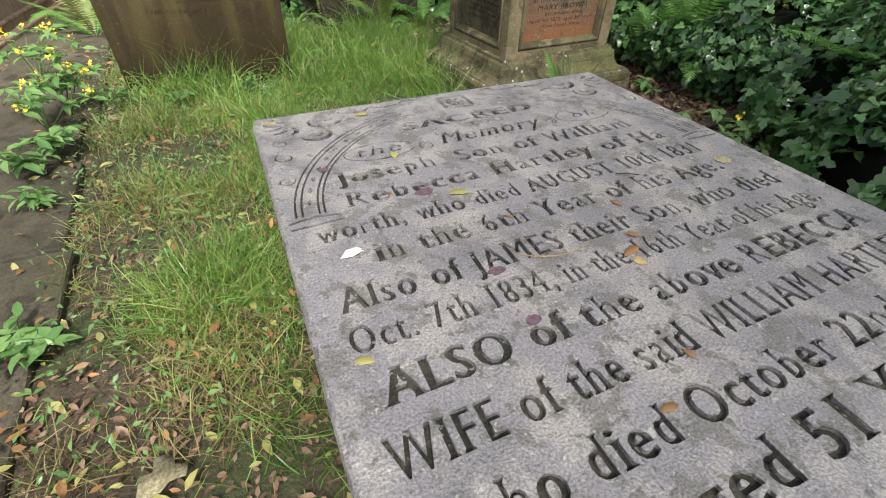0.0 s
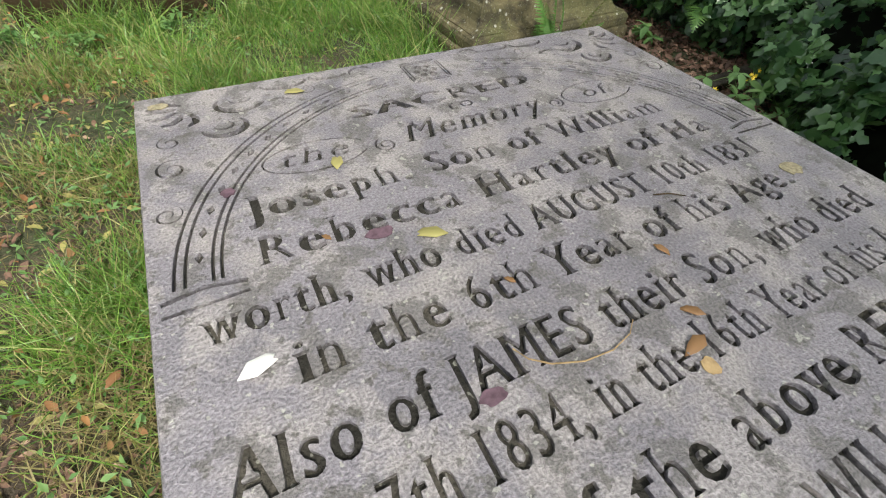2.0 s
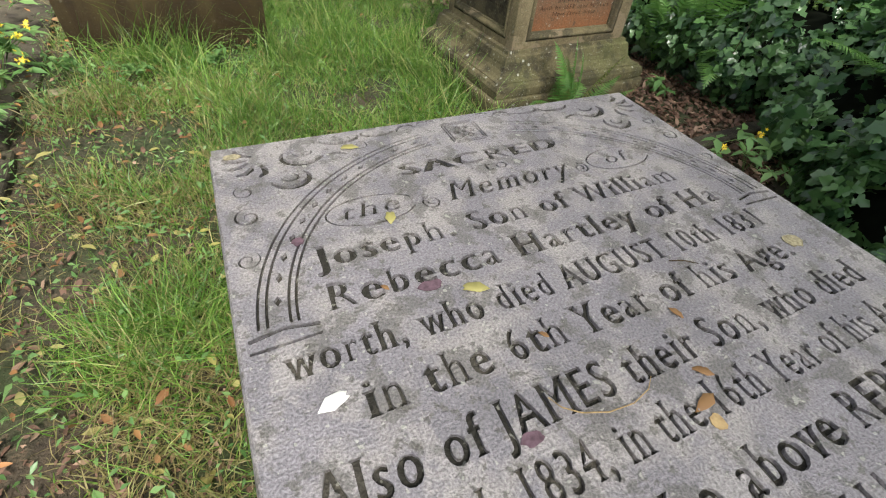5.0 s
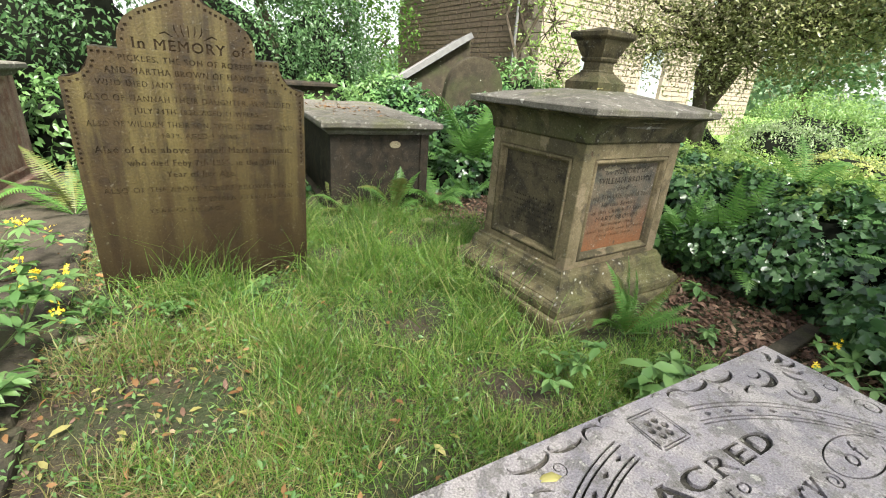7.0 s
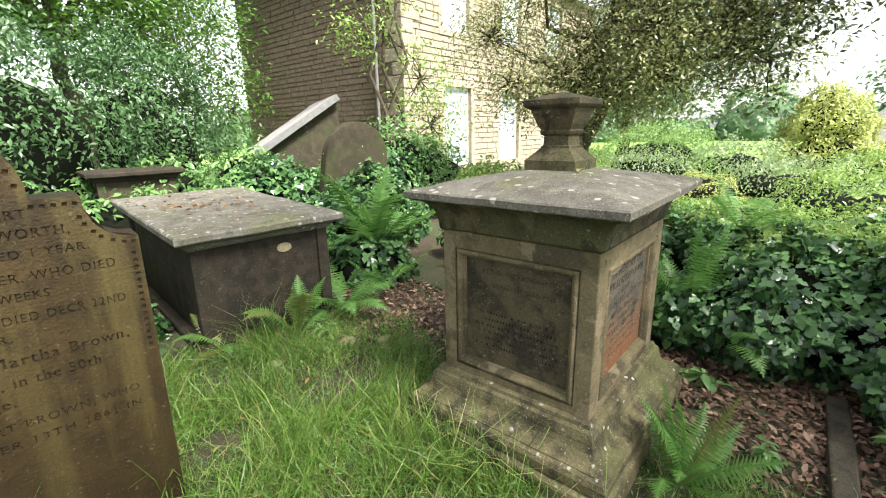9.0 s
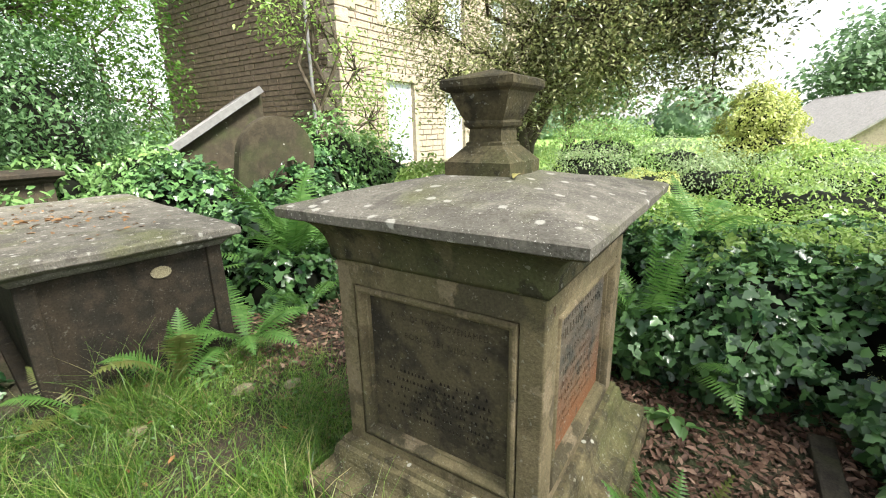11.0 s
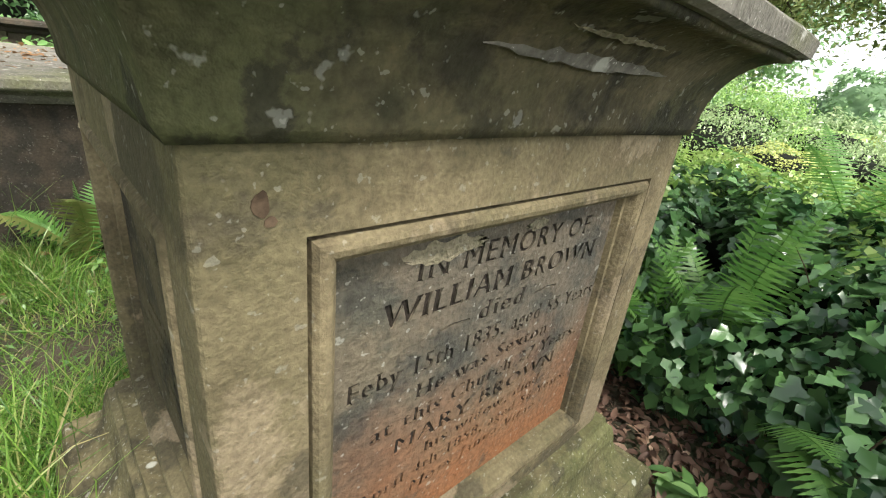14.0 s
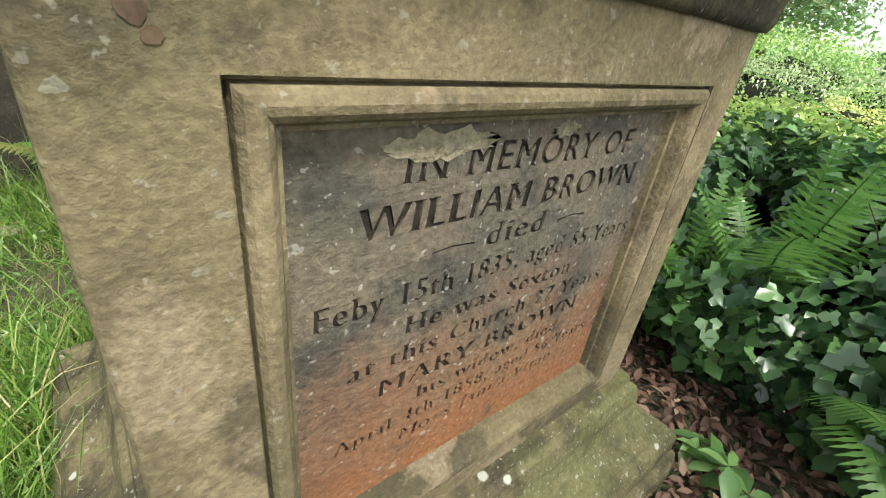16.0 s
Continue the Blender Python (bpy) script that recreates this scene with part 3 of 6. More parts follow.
# ---- the ledger tomb ----
def ledger_tomb():
    t = thing("ledger_tomb", "grey sandstone ledger slab tomb with deeply cut lettering", "tomb", pose(-2.125, -1.085, 0, 0, 0, -3.2))
    W, L, TOP = 1.275, 2.35, 0.672
    bm = rough_up(box(bmesh.new(), 0, W, -L, 0, TOP - 0.115, TOP - 0.0105, 0.012), 0.003, 9)
    part("slab", bm, M_LEDGER, t)
    part("chest_wall", rough_up(box(bmesh.new(), 0.11, W - 0.11, -L + 0.11, -0.11, 0.0, TOP - 0.113, 0.01), 0.006, 6, 3), M_CHEST, t)
    loops = []

    def line(body, x0, x1, y, cap, slant=0.0, bold=0.0):
        loops.extend(text_loops(body, x0, x1, -y, cap, slant, bold))

    line("SACRED", 0.40, 0.855, 0.240, 0.048, 0, 0.0043)
    line("to", 0.605, 0.67, 0.282, 0.036)
    line("the", 0.235, 0.36, 0.352, 0.05, 0.25)
    line("Memory", 0.47, 0.815, 0.362, 0.070, 0.4, 0.0016)
    line("of", 0.935, 1.015, 0.352, 0.045, 0.25)
    line("Joseph. Son of William", 0.15, 1.06, 0.468, 0.060, 0.0, 0.0035)
    line("Rebecca Hartley of Ha", 0.15, 1.10, 0.568, 0.062, 0.05, 0.0035)
    line("worth, who died AUGUST 10th 1831", 0.06, 1.13, 0.672, 0.058, 0, 0.0026)
    line("in the 6th Year of his Age.", 0.155, 1.10, 0.768, 0.062, 0, 0.0035)
    line("Also of JAMES their Son, who died", 0.06, 1.18, 0.872, 0.062, 0.05, 0.0026)
    line("Oct. 7th 1834, in the 16th Year of his Age.", 0.055, 1.19, 0.962, 0.058, 0, 0.0018)
    line("ALSO of the above REBECCA", 0.07, 1.20, 1.062, 0.060, 0, 0.0043)
    line("WIFE of the said WILLIAM HARTLEY,", 0.05, 1.22, 1.162, 0.060, 0, 0.0026)
    line("who died October 22nd, 1846.", 0.09, 1.20, 1.262, 0.058, 0, 0.0035)
    line("Aged 51 Years.", 0.28, 1.02, 1.36, 0.064, 0, 0.0043)
    line("their Daughter", 0.64, 1.18, 1.462, 0.058, 0, 0.0035)
    line("1855, in the", 0.72, 1.20, 1.56, 0.056, 0, 0.0035)
    cx, cy = 0.6375, -0.585
    for k in (0.0, 0.014, 0.05, 0.062):
        rx, ry = 0.60 - k, 0.52 - k * 0.9
        loops.append(band(arc(cx, cy, rx, ry, 178, 102), 0.005))
        loops.append(band(arc(cx, cy, rx, ry, 78, 2), 0.005))
    for a in list(range(172, 104, -6)) + list(range(74, 6, -6)):
        px, py = cx + 0.568 * math.cos(radians(a)), cy + 0.491 * math.sin(radians(a))
        q = radians(a + 90)
        loops.append([(px + 0.012 * math.cos(q + w) * (1 if i % 2 == 0 else 0.55), py + 0.012 * math.sin(q + w) * (1 if i % 2 == 0 else 0.55)) for i, w in enumerate((0, 1.57, 3.14, 4.71))])
    for s in (1, -1):
        def fl(pts):
            return pts if s == 1 else [(2 * cx - x, y) for x, y in pts]
        # palmette in the corner, with leaf scrolls running down the side and along the head
        for k in range(6):
            a = radians(95 + 34 * k)
            ray = [(0.110 + r * math.cos(a + w), -0.078 + 0.8 * r * math.sin(a + w)) for r, w in ((0.030, 0.0), (0.052, 0.16), (0.072, 0.12), (0.088, -0.05))]
            loops.append(band(fl(ray), 0.016, True))
        for x, y, rx, ry, a0, a1, w in ((0.205, -0.085, 0.050, 0.036, 150, 335, 0.019), (0.205, -0.074, 0.022, 0.014, 170, 380, 0.008), (0.160, -0.172, 0.042, 0.034, 190, 400, 0.017), (0.160, -0.168, 0.018, 0.014, 180, 420, 0.007),
                                        (-0.010, -0.290, 0.122, 0.130, 42, -30, 0.016), (0.020, -0.415, 0.068, 0.060, 40, -60, 0.011), (0.058, -0.520, 0.026, 0.034, 95, 285, 0.007),
                                        (0.305, -0.036, 0.050, 0.020, 170, 380, 0.013), (0.410, -0.032, 0.045, 0.016, 350, 150, 0.012), (0.490, -0.046, 0.030, 0.026, 190, 20, 0.010), (0.545, -0.022, 0.018, 0.010, 200, 20, 0.007),
                                        (0.270, -0.118, 0.036, 0.020, 100, 10, 0.009)):
            loops.append(band(fl(arc(x, y, rx, ry, a0, a1, 16)), w, True))
        for x, y, r, a0, sw in ((0.058, -0.282, 0.032, 30, 520), (0.042, -0.405, 0.024, 60, -500), (0.060, -0.195, 0.024, 100, 460), (0.350, -0.078, 0.020, 200, 480)):
            loops.append(band(fl(spiral(x, y, r, a0, sw, 34, 0.2)), r * 0.17, True))
        loops.append(band(fl([(0.02, -0.585), (0.075, -0.575), (0.13, -0.585)]), 0.008))
        loops.append(band(fl([(0.02, -0.608), (0.13, -0.604)]), 0.006))
    for r in (0.050, 0.043):
        q = [(cx - r, -0.092 - r), (cx + r, -0.092 - r), (cx + r, -0.092 + r), (cx - r, -0.092 + r)]
        for i in range(4):
            a, b = q[i], q[(i + 1) % 4]
            loops.append(band([(a[0] * 0.95 + b[0] * 0.05, a[1] * 0.95 + b[1] * 0.05), (a[0] * 0.05 + b[0] * 0.95, a[1] * 0.05 + b[1] * 0.95)], 0.004))
    for k in range(6):
        a = radians(60 * k)
        loops.append([(cx + 0.023 * math.cos(a) + 0.010 * math.cos(a + w), -0.092 + 0.023 * math.sin(a) + 0.010 * math.sin(a + w)) for w in (0, 0.9, 1.8, 2.7, 3.6, 4.5, 5.4)])
    loops.append(arc(cx, -0.092, 0.008, 0.008, 0, 320, 8))
    for x, y, r, a0, sw in ((0.430, -0.352, 0.023, 90, 560), (0.846, -0.345, 0.021, 90, -560)):
        loops.append(band(spiral(x, y, r, a0, sw, 40, 0.25), 0.0045))
    for x in (0.298, 0.975):
        loops.append(band(arc(x, -0.335, 0.098, 0.046, 20, 340, 28), 0.004))
    outline = [(0.008, -L + 0.008), (W - 0.008, -L + 0.008), (W - 0.008, -0.008), (0.008, -0.008)]
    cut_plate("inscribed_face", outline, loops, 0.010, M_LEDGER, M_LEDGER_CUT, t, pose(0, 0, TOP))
    # worn patches in the stone
    rng = random.Random(8)
    for (x, y, rx, ry, mat, name) in ((1.13, -0.735, 0.028, 0.020, M_LICHEN, "lichen_disc"), (0.33, -0.575, 0.024, 0.012, M_STAIN_P, "purple_stain"), (0.135, -0.385, 0.012, 0.012, M_STAIN_P, "purple_stain"),
                                      (0.35, -0.88, 0.018, 0.012, M_STAIN_P, "purple_stain"), (0.345, -1.01, 0.014, 0.012, M_STAIN_P, "purple_stain"), (0.05, -0.05, 0.02, 0.012, M_LICHEN, "lichen_disc"),
                                      (0.98, -1.23, 0.03, 0.02, M_LICHEN_O, "crumbled_patch"), (0.62, -0.965, 0.012, 0.012, M_LICHEN_O, "crumbled_patch")):
        bm = bmesh.new()
        vs = [bm.verts.new((x + rx * math.cos(a) * rng.uniform(0.75, 1.15), y + ry * math.sin(a) * rng.uniform(0.75, 1.15), TOP + 0.0008)) for a in [i * 0.45 for i in range(14)]]
        bm.faces.new(vs)
        r = bmesh.ops.extrude_face_region(bm, geom=bm.faces[:])
        for v in [g for g in r["geom"] if isinstance(g, bmesh.types.BMVert)]:
            v.co.z += 0.0015
        part(name, bm, mat, t)
    return t


ledger_tomb()


# ---- the pedestal tomb ----
def frame_mould(bm, hx, hz, profile):
    rings = []
    for inset, depth in profile:
        rings.append([bm.verts.new((sx_ * (hx - inset), depth, sz_ * (hz - inset))) for sx_, sz_ in ((-1, -1), (1, -1), (1, 1), (-1, 1))])
    for a, b in zip(rings, rings[1:]):
        for i in range(4):
            bm.faces.new((a[i], a[(i + 1) % 4], b[(i + 1) % 4], b[i]))
    return bm


def pedestal_tomb():
    t = thing("pedestal_tomb", "tall square sandstone pedestal tomb with urn finial", "tomb", pose(0, 0.385, 0))
    HX, HY, Z0, Z1 = 0.443, 0.39, 0.36, 1.10
    part("plinth", rough_up(box(bmesh.new(), -0.625, 0.625, -0.55, 0.55, -0.04, 0.135, 0.018), 0.008, 5, 4), M_PLINTH, t, "mossy stone plinth")
    bm = bmesh.new()
    lv = [(0.595, 0.525, 0.13), (0.60, 0.53, 0.15), (0.60, 0.53, 0.185), (0.59, 0.52, 0.205), (0.572, 0.505, 0.215)]
    lv += [(0.572 - 0.07 * math.sin(radians(a)) , 0.505 - 0.07 * math.sin(radians(a)), 0.30 - 0.08 * math.cos(radians(a))) for a in (0, 20, 40, 60, 80, 90)]
    lv += [(0.498, 0.432, 0.315), (0.492, 0.426, 0.335), (0.478, 0.412, 0.345), (0.474, 0.408, 0.362)]
    loft_rect(bm, lv)
    bmesh.ops.subdivide_edges(bm, edges=[e for e in bm.edges if abs(e.verts[0].co.z - e.verts[1].co.z) < 1e-5], cuts=14, use_grid_fill=True)
    part("base_moulding", rough_up(bm, 0.004, 7), M_PLINTH, t, "lichen-spotted base moulding")
    part("shaft", box(bmesh.new(), -HX + 0.042, HX - 0.042, -HY + 0.042, HY - 0.042, Z0, Z1), M_DARKPANEL, t)
    px, py, zc, hz = 0.35, 0.315, 0.7075, 0.3075
    for sx_ in (-1, 1):
        for sy_ in (-1, 1):
            xs, ys = sorted((sx_ * px, sx_ * HX)), sorted((sy_ * py, sy_ * HY))
            bm = box(bmesh.new(), *xs, *ys, Z0, Z1)
            edge = [e for e in bm.edges if all(abs(abs(v.co.x) - HX) < 1e-4 and abs(abs(v.co.y) - HY) < 1e-4 for v in e.verts)]
            bmesh.ops.bevel(bm, geom=edge, offset=0.007, segments=3, affect="EDGES", profile=0.5)
            part("corner_pier", bm, M_BODY, t)
    for sgn in (-1, 1):
        ys = sorted((sgn * (HY - 0.05), sgn * HY))
        part("top_rail", box(bmesh.new(), -px, px, *ys, zc + hz, Z1), M_BODY, t)
        part("bottom_rail", box(bmesh.new(), -px, px, *ys, Z0, zc - hz), M_BODY, t)
        xs = sorted((sgn * (HX - 0.05), sgn * HX))
        part("top_rail", box(bmesh.new(), *xs, -py, py, zc + hz, Z1), M_BODY, t)
        part("bottom_rail", box(bmesh.new(), *xs, -py, py, Z0, zc - hz), M_BODY, t)
    prof = [(0.0, 0.002), (0.001, 0.014), (0.0045, 0.014), (0.006, 0.003), (0.011, -0.003), (0.018, -0.005), (0.025, -0.003), (0.031, 0.003), (0.035, 0.012), (0.037, 0.020), (0.042, 0.022), (0.045, 0.038)]
    for turn, h, off in ((0, px, HY), (180, px, HY), (-90, py, HX), (90, py, HX)):
        mo = part("panel_moulding", frame_mould(bmesh.new(), h, hz, prof), M_BODY, t)
        mo.matrix_local = pose(0, 0, 0, 0, 0, turn) @ pose(0, -off, zc)

    # front inscription, x across and y up from the middle of the panel
    loops = []

    def line(body, x0, x1, z, cap, slant=0.0, bold=0.0):
        loops.extend(text_loops(body, x0, x1, z - zc, cap, slant, bold))

    line("IN MEMORY OF", -0.19, 0.225, 0.912, 0.036, 0.1, 0.0011)
    line("WILLIAM BROWN", -0.235, 0.265, 0.857, 0.036, 0.1, 0.0022)
    line("died", -0.055, 0.06, 0.812, 0.032, 0.1, 0.0014)
    loops.append(band([(-0.14, 0.822 - zc), (-0.11, 0.825 - zc), (-0.075, 0.822 - zc)], 0.004))
    loops.append(band([(0.085, 0.822 - zc), (0.12, 0.825 - zc), (0.15, 0.822 - zc)], 0.004))
    line("Feby 15th 1835, aged 55 Years", -0.285, 0.30, 0.762, 0.031, 0.05, 0.0011)
    line("He was Sexton", -0.17, 0.155, 0.715, 0.028, 0.05, 0.0014)
    line("at this Church 27 Years.", -0.245, 0.275, 0.672, 0.028, 0.05, 0.0011)
    line("MARY BROWN", -0.20, 0.21, 0.625, 0.030, 0.05, 0.0014)
    line("his widow, died", -0.14, 0.17, 0.590, 0.024, 0.05, 0.0011)
    line("April 4th 1858, aged 56 Years.", -0.265, 0.28, 0.553, 0.024, 0.05, 0.0007)
    line("Mors Janua Vitae", -0.165, 0.175, 0.518, 0.023, 0.2, 0.0007)
    o = [(-px + 0.044, -hz + 0.044), (px - 0.044, -hz + 0.044), (px - 0.044, hz - 0.044), (-px + 0.044, hz - 0.044)]
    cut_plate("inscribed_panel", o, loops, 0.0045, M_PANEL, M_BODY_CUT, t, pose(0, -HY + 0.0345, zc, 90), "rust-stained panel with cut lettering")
    # left inscription: only a few words are left
    loops = []
    line("ALSO OF THE ABOVENAMED", -0.18, 0.20, 0.905, 0.022)
    line("BORN 1781 DIED 1856", -0.12, 0.2, 0.84, 0.020)
    for i, (a, b) in enumerate(((-0.2, 0.2), (-0.17, 0.2), (-0.22, 0.22), (-0.2, 0.15), (-0.16, 0.22), (-0.22, 0.2))):
        x, z, r = a, 0.70 - 0.034 * i - zc, random.Random(i)
        while x < b:
            w = r.uniform(0.006, 0.014)
            loops.append([(x, z), (x + w, z), (x + w * 0.8, z + 0.014), (x + w * 0.2, z + 0.014)])
            x += w + r.choice((0.005, 0.006, 0.022))
    o = [(-py + 0.044, -hz + 0.044), (py - 0.044, -hz + 0.044), (py - 0.044, hz - 0.044), (-py + 0.044, hz - 0.044)]
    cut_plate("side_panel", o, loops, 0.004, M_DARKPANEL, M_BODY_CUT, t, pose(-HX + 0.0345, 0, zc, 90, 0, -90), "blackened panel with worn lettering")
    # spalled patches over the first line
    rng = random.Random(2)
    for x, z, rx, rz in ((-0.14, 0.950, 0.07, 0.017), (0.055, 0.955, 0.028, 0.011)):
        bm = bmesh.new()
        bm.faces.new([bm.verts.new((x + rx * math.cos(a) * rng.uniform(0.72, 1.15), -HY + 0.0335, z + rz * math.sin(a) * rng.uniform(0.55, 1.2))) for a in [k * 0.165 for k in range(38)]])
        bmesh.ops.triangulate(bm, faces=bm.faces[:])
        part("spalled_patch", bm, M_SPALL, t, "pale spalled stone patch")
    # iron-brown spots on the pier and rail
    for x, z, rx, rz in ((-0.388, 1.048, 0.008, 0.012), (-0.381, 1.034, 0.006, 0.005)):
        bm = bmesh.new()
        ring = [(x + rx * math.cos(a) * rng.uniform(0.75, 1.15), z + rz * math.sin(a) * rng.uniform(0.75, 1.15)) for a in [k * 0.45 for k in range(14)]]
        low, top = [[bm.verts.new((px_, -HY + dy, pz_)) for px_, pz_ in ring] for dy in (0.002, -0.0012)]
        bm.faces.new(top)
        for k in range(14):
            bm.faces.new((low[k], low[(k + 1) % 14], top[(k + 1) % 14], top[k]))
        part("brown_spot", bm, M_RUST_SPOT, t, "iron-brown spot in the stone")
    # pale scar where the face of the cornice has flaked
    for x0, x1, a0, a1 in ((-0.10, 0.13, 52, 57), (-0.20, 0.20, 31, 41)):
        bm, rows = bmesh.new(), []
        for k in range(23):
            x, mid, half = x0 + (x1 - x0) * k / 22, (a0 + a1) / 2 + rng.uniform(-0.8, 0.8), (a1 - a0) / 2 * math.sin(math.pi * (k + 0.4) / 22.8) * rng.uniform(0.55, 1.2)
            rows.append([bm.verts.new((x, -(HY + 0.014 + 0.10 * (1 - math.cos(radians(a)))) - 0.004, Z1 + 0.016 + 0.125 * math.sin(radians(a)))) for a in (mid - half, mid, mid + half)])
        for p_, q_ in zip(rows, rows[1:]):
            for j in (0, 1):
                bm.faces.new((p_[j], q_[j], q_[j + 1], p_[j + 1]))
        part("flaked_scar", bm, M_SPALL if a0 > 50 else M_CAP, t, "pale flaked scar in the cornice")
    # cornice, cap and finial
    bm = bmesh.new()
    lv = [(HX + 0.006, HY + 0.006, Z1 - 0.002), (HX + 0.012, HY + 0.012, Z1 + 0.012)]
    lv += [(HX + 0.012 + 0.082 * (1 - math.cos(radians(a))), HY + 0.012 + 0.10 * (1 - math.cos(radians(a))), Z1 + 0.016 + 0.125 * math.sin(radians(a))) for a in range(0, 91, 10)]
    lv += [(HX + 0.097, HY + 0.115, Z1 + 0.152)]
    loft_rect(bm, lv)
    bmesh.ops.subdivide_edges(bm, edges=[e for e in bm.edges if abs(e.verts[0].co.z - e.verts[1].co.z) < 1e-5], cuts=10, use_grid_fill=True)
    part("cornice", rough_up(bm, 0.003, 6), M_CORNICE, t, smooth=True)
    bm = bmesh.new()
    loft_rect(bm, [(0.560, 0.512, 1.2505), (0.572, 0.522, 1.256), (0.574, 0.524, 1.284), (0.566, 0.516, 1.291), (0.36, 0.34, 1.332), (0.13, 0.13, 1.368)])
    bmesh.ops.subdivide_edges(bm, edges=bm.edges[:], cuts=8, use_grid_fill=True)
    part("capstone", rough_up(bm, 0.004, 11), M_CAP, t, "lichen-spotted pyramidal capstone")
    bm = bmesh.new()
    fin = [(0.128, 1.36), (0.128, 1.412), (0.122, 1.416), (0.114, 1.425), (0.095, 1.445), (0.078, 1.463), (0.072, 1.468), (0.072, 1.477), (0.064, 1.482), (0.062, 1.525), (0.074, 1.533), (0.078, 1.545), (0.074, 1.553),
           (0.086, 1.575), (0.105, 1.622), (0.112, 1.645), (0.13, 1.655), (0.137, 1.664), (0.137, 1.686), (0.128, 1.692), (0.01, 1.722)]
    loft_rect(bm, [(h, h, z) for h, z in fin])
    bmesh.ops.subdivide_edges(bm, edges=[e for e in bm.edges if abs(e.verts[0].co.z - e.verts[1].co.z) < 1e-5], cuts=4, use_grid_fill=True)
    part("urn_finial", rough_up(bm, 0.002, 14), M_CORNICE, t, "square stone urn finial")
    return t


pedestal_tomb()


# ---- the headstone ----
def headstone():
    t = thing("headstone", "amber-streaked upright headstone with ogee top and beaded border", "gravestone", pose(-2.165, 1.335, 0, 4.5, 0.8, -4.0))
    half = [(0.0, 1.735), (0.018, 1.705), (0.045, 1.668), (0.085, 1.636), (0.145, 1.612), (0.215, 1.582), (0.270, 1.540), (0.300, 1.490), (0.312, 1.440), (0.312, 1.395),
            (0.432, 1.395), (0.436, 1.35), (0.452, 1.305), (0.485, 1.268), (0.525, 1.25), (0.568, 1.245), (0.572, 0.8), (0.575, 0.3), (0.575, -0.15)]
    ring = half + [(-x, y) for x, y in half[::-1][:-1]]
    ring = ring[::-1]
    bm = bmesh.new()
    front = [bm.verts.new((x, 0.0055, z)) for x, z in ring]
    back = [bm.verts.new((x, 0.105, z)) for x, z in ring]
    bm.faces.new(front)
    bm.faces.new(back[::-1])
    for i in range(len(ring)):
        j = (i + 1) % len(ring)
        bm.faces.new((front[j], front[i], back[i], back[j]))
    bmesh.ops.triangulate(bm, faces=[f for f in bm.faces if len(f.verts) > 4])
    part("stone", bm, M_HEAD, t)
    loops = []

    def line(body, x0, x1, z, cap, slant=0.0, bold=0.0):
        loops.extend(text_loops(body, x0, x1, z, cap, slant, bold))

    line("In MEMORY of", -0.255, 0.265, 1.405, 0.05, 0, 0.0016)
    line("PICKLES, THE SON OF ROBERT", -0.32, 0.30, 1.342, 0.028, 0, 0.0006)
    line("AND MARTHA BROWN OF HAWORTH,", -0.385, 0.39, 1.282, 0.030, 0, 0.0006)
    line("WHO DIED JANY 15TH 1831, AGED 1 YEAR.", -0.43, 0.43, 1.222, 0.027, 0, 0.0002)
    line("ALSO OF HANNAH THEIR DAUGHTER, WHO DIED", -0.49, 0.49, 1.148, 0.030, 0, 0.0002)
    line("JULY 24TH 1832, AGED 11 WEEKS.", -0.29, 0.32, 1.088, 0.027, 0, 0.0004)
    line("ALSO OF WILLIAM THEIR SON, WHO DIED DECR 22ND", -0.5, 0.5, 1.018, 0.029, 0, 0.0000)
    line("1839, AGED 1 YEAR.", -0.18, 0.2, 0.962, 0.026)
    line("Also of the above named Martha Brown,", -0.49, 0.49, 0.878, 0.038, 0, 0.0012)
    line("who died Feby 7th 1855, in the 50th", -0.36, 0.40, 0.806, 0.036, 0, 0.0010)
    line("Year of her Age.", -0.19, 0.17, 0.742, 0.034, 0, 0.0010)
    line("ALSO OF THE ABOVE ROBERT BROWN, WHO", -0.49, 0.49, 0.655, 0.030, 0, 0.0002)
    line("SEPTEMBER 13TH 1861 IN", -0.1, 0.49, 0.590, 0.028, 0, 0.0002)
    line("YEAR OF HIS AGE.", -0.3, 0.1, 0.530, 0.026)
    pts = [Vector(p) for p in half[:-2]]
    run, placed = 0.0, []
    for a, b in zip(pts, pts[1:]):
        d = (b - a)
        L = d.length
        u = d / L
        nrm = Vector((-abs(u.y), -abs(u.x)))
        s = (0.0128 - run) % 0.0256
        while s < L:
            c = a + u * s + nrm.normalized() * 0.022
            for sg in (1, -1):
                if abs(c.x) > 0.014 and (sg == -1 or all((c - o).length > 0.0215 for o in placed)):
                    if sg == 1:
                        placed.append(c)
                    ok_ = True
                elif sg == 1:
                    break
                else:
                    ok_ = False
                if ok_:
                    loops.append([(sg * (c.x + px), c.y + pz) for px, pz in ((-0.008, -0.005), (0.005, -0.008), (0.008, 0.005), (-0.005, 0.008))])
            s += 0.0256
        run = (run + L) % 0.0256
    for k in (-2, -1, 0, 1, 2):
        loops.append(band([(0.022 * k, 1.475), (0.03 * k, 1.50), (0.032 * k, 1.53)], 0.006, True))
    for sg in (-1, 1):
        loops.append(band([(sg * 0.07, 1.47), (sg * 0.105, 1.49), (sg * 0.13, 1.48)], 0.008, True))
    cut_plate("inscribed_face", ring, loops, 0.006, M_HEAD, M_HEAD_CUT, t, pose(0, 0, 0, 90))
    return t


headstone()


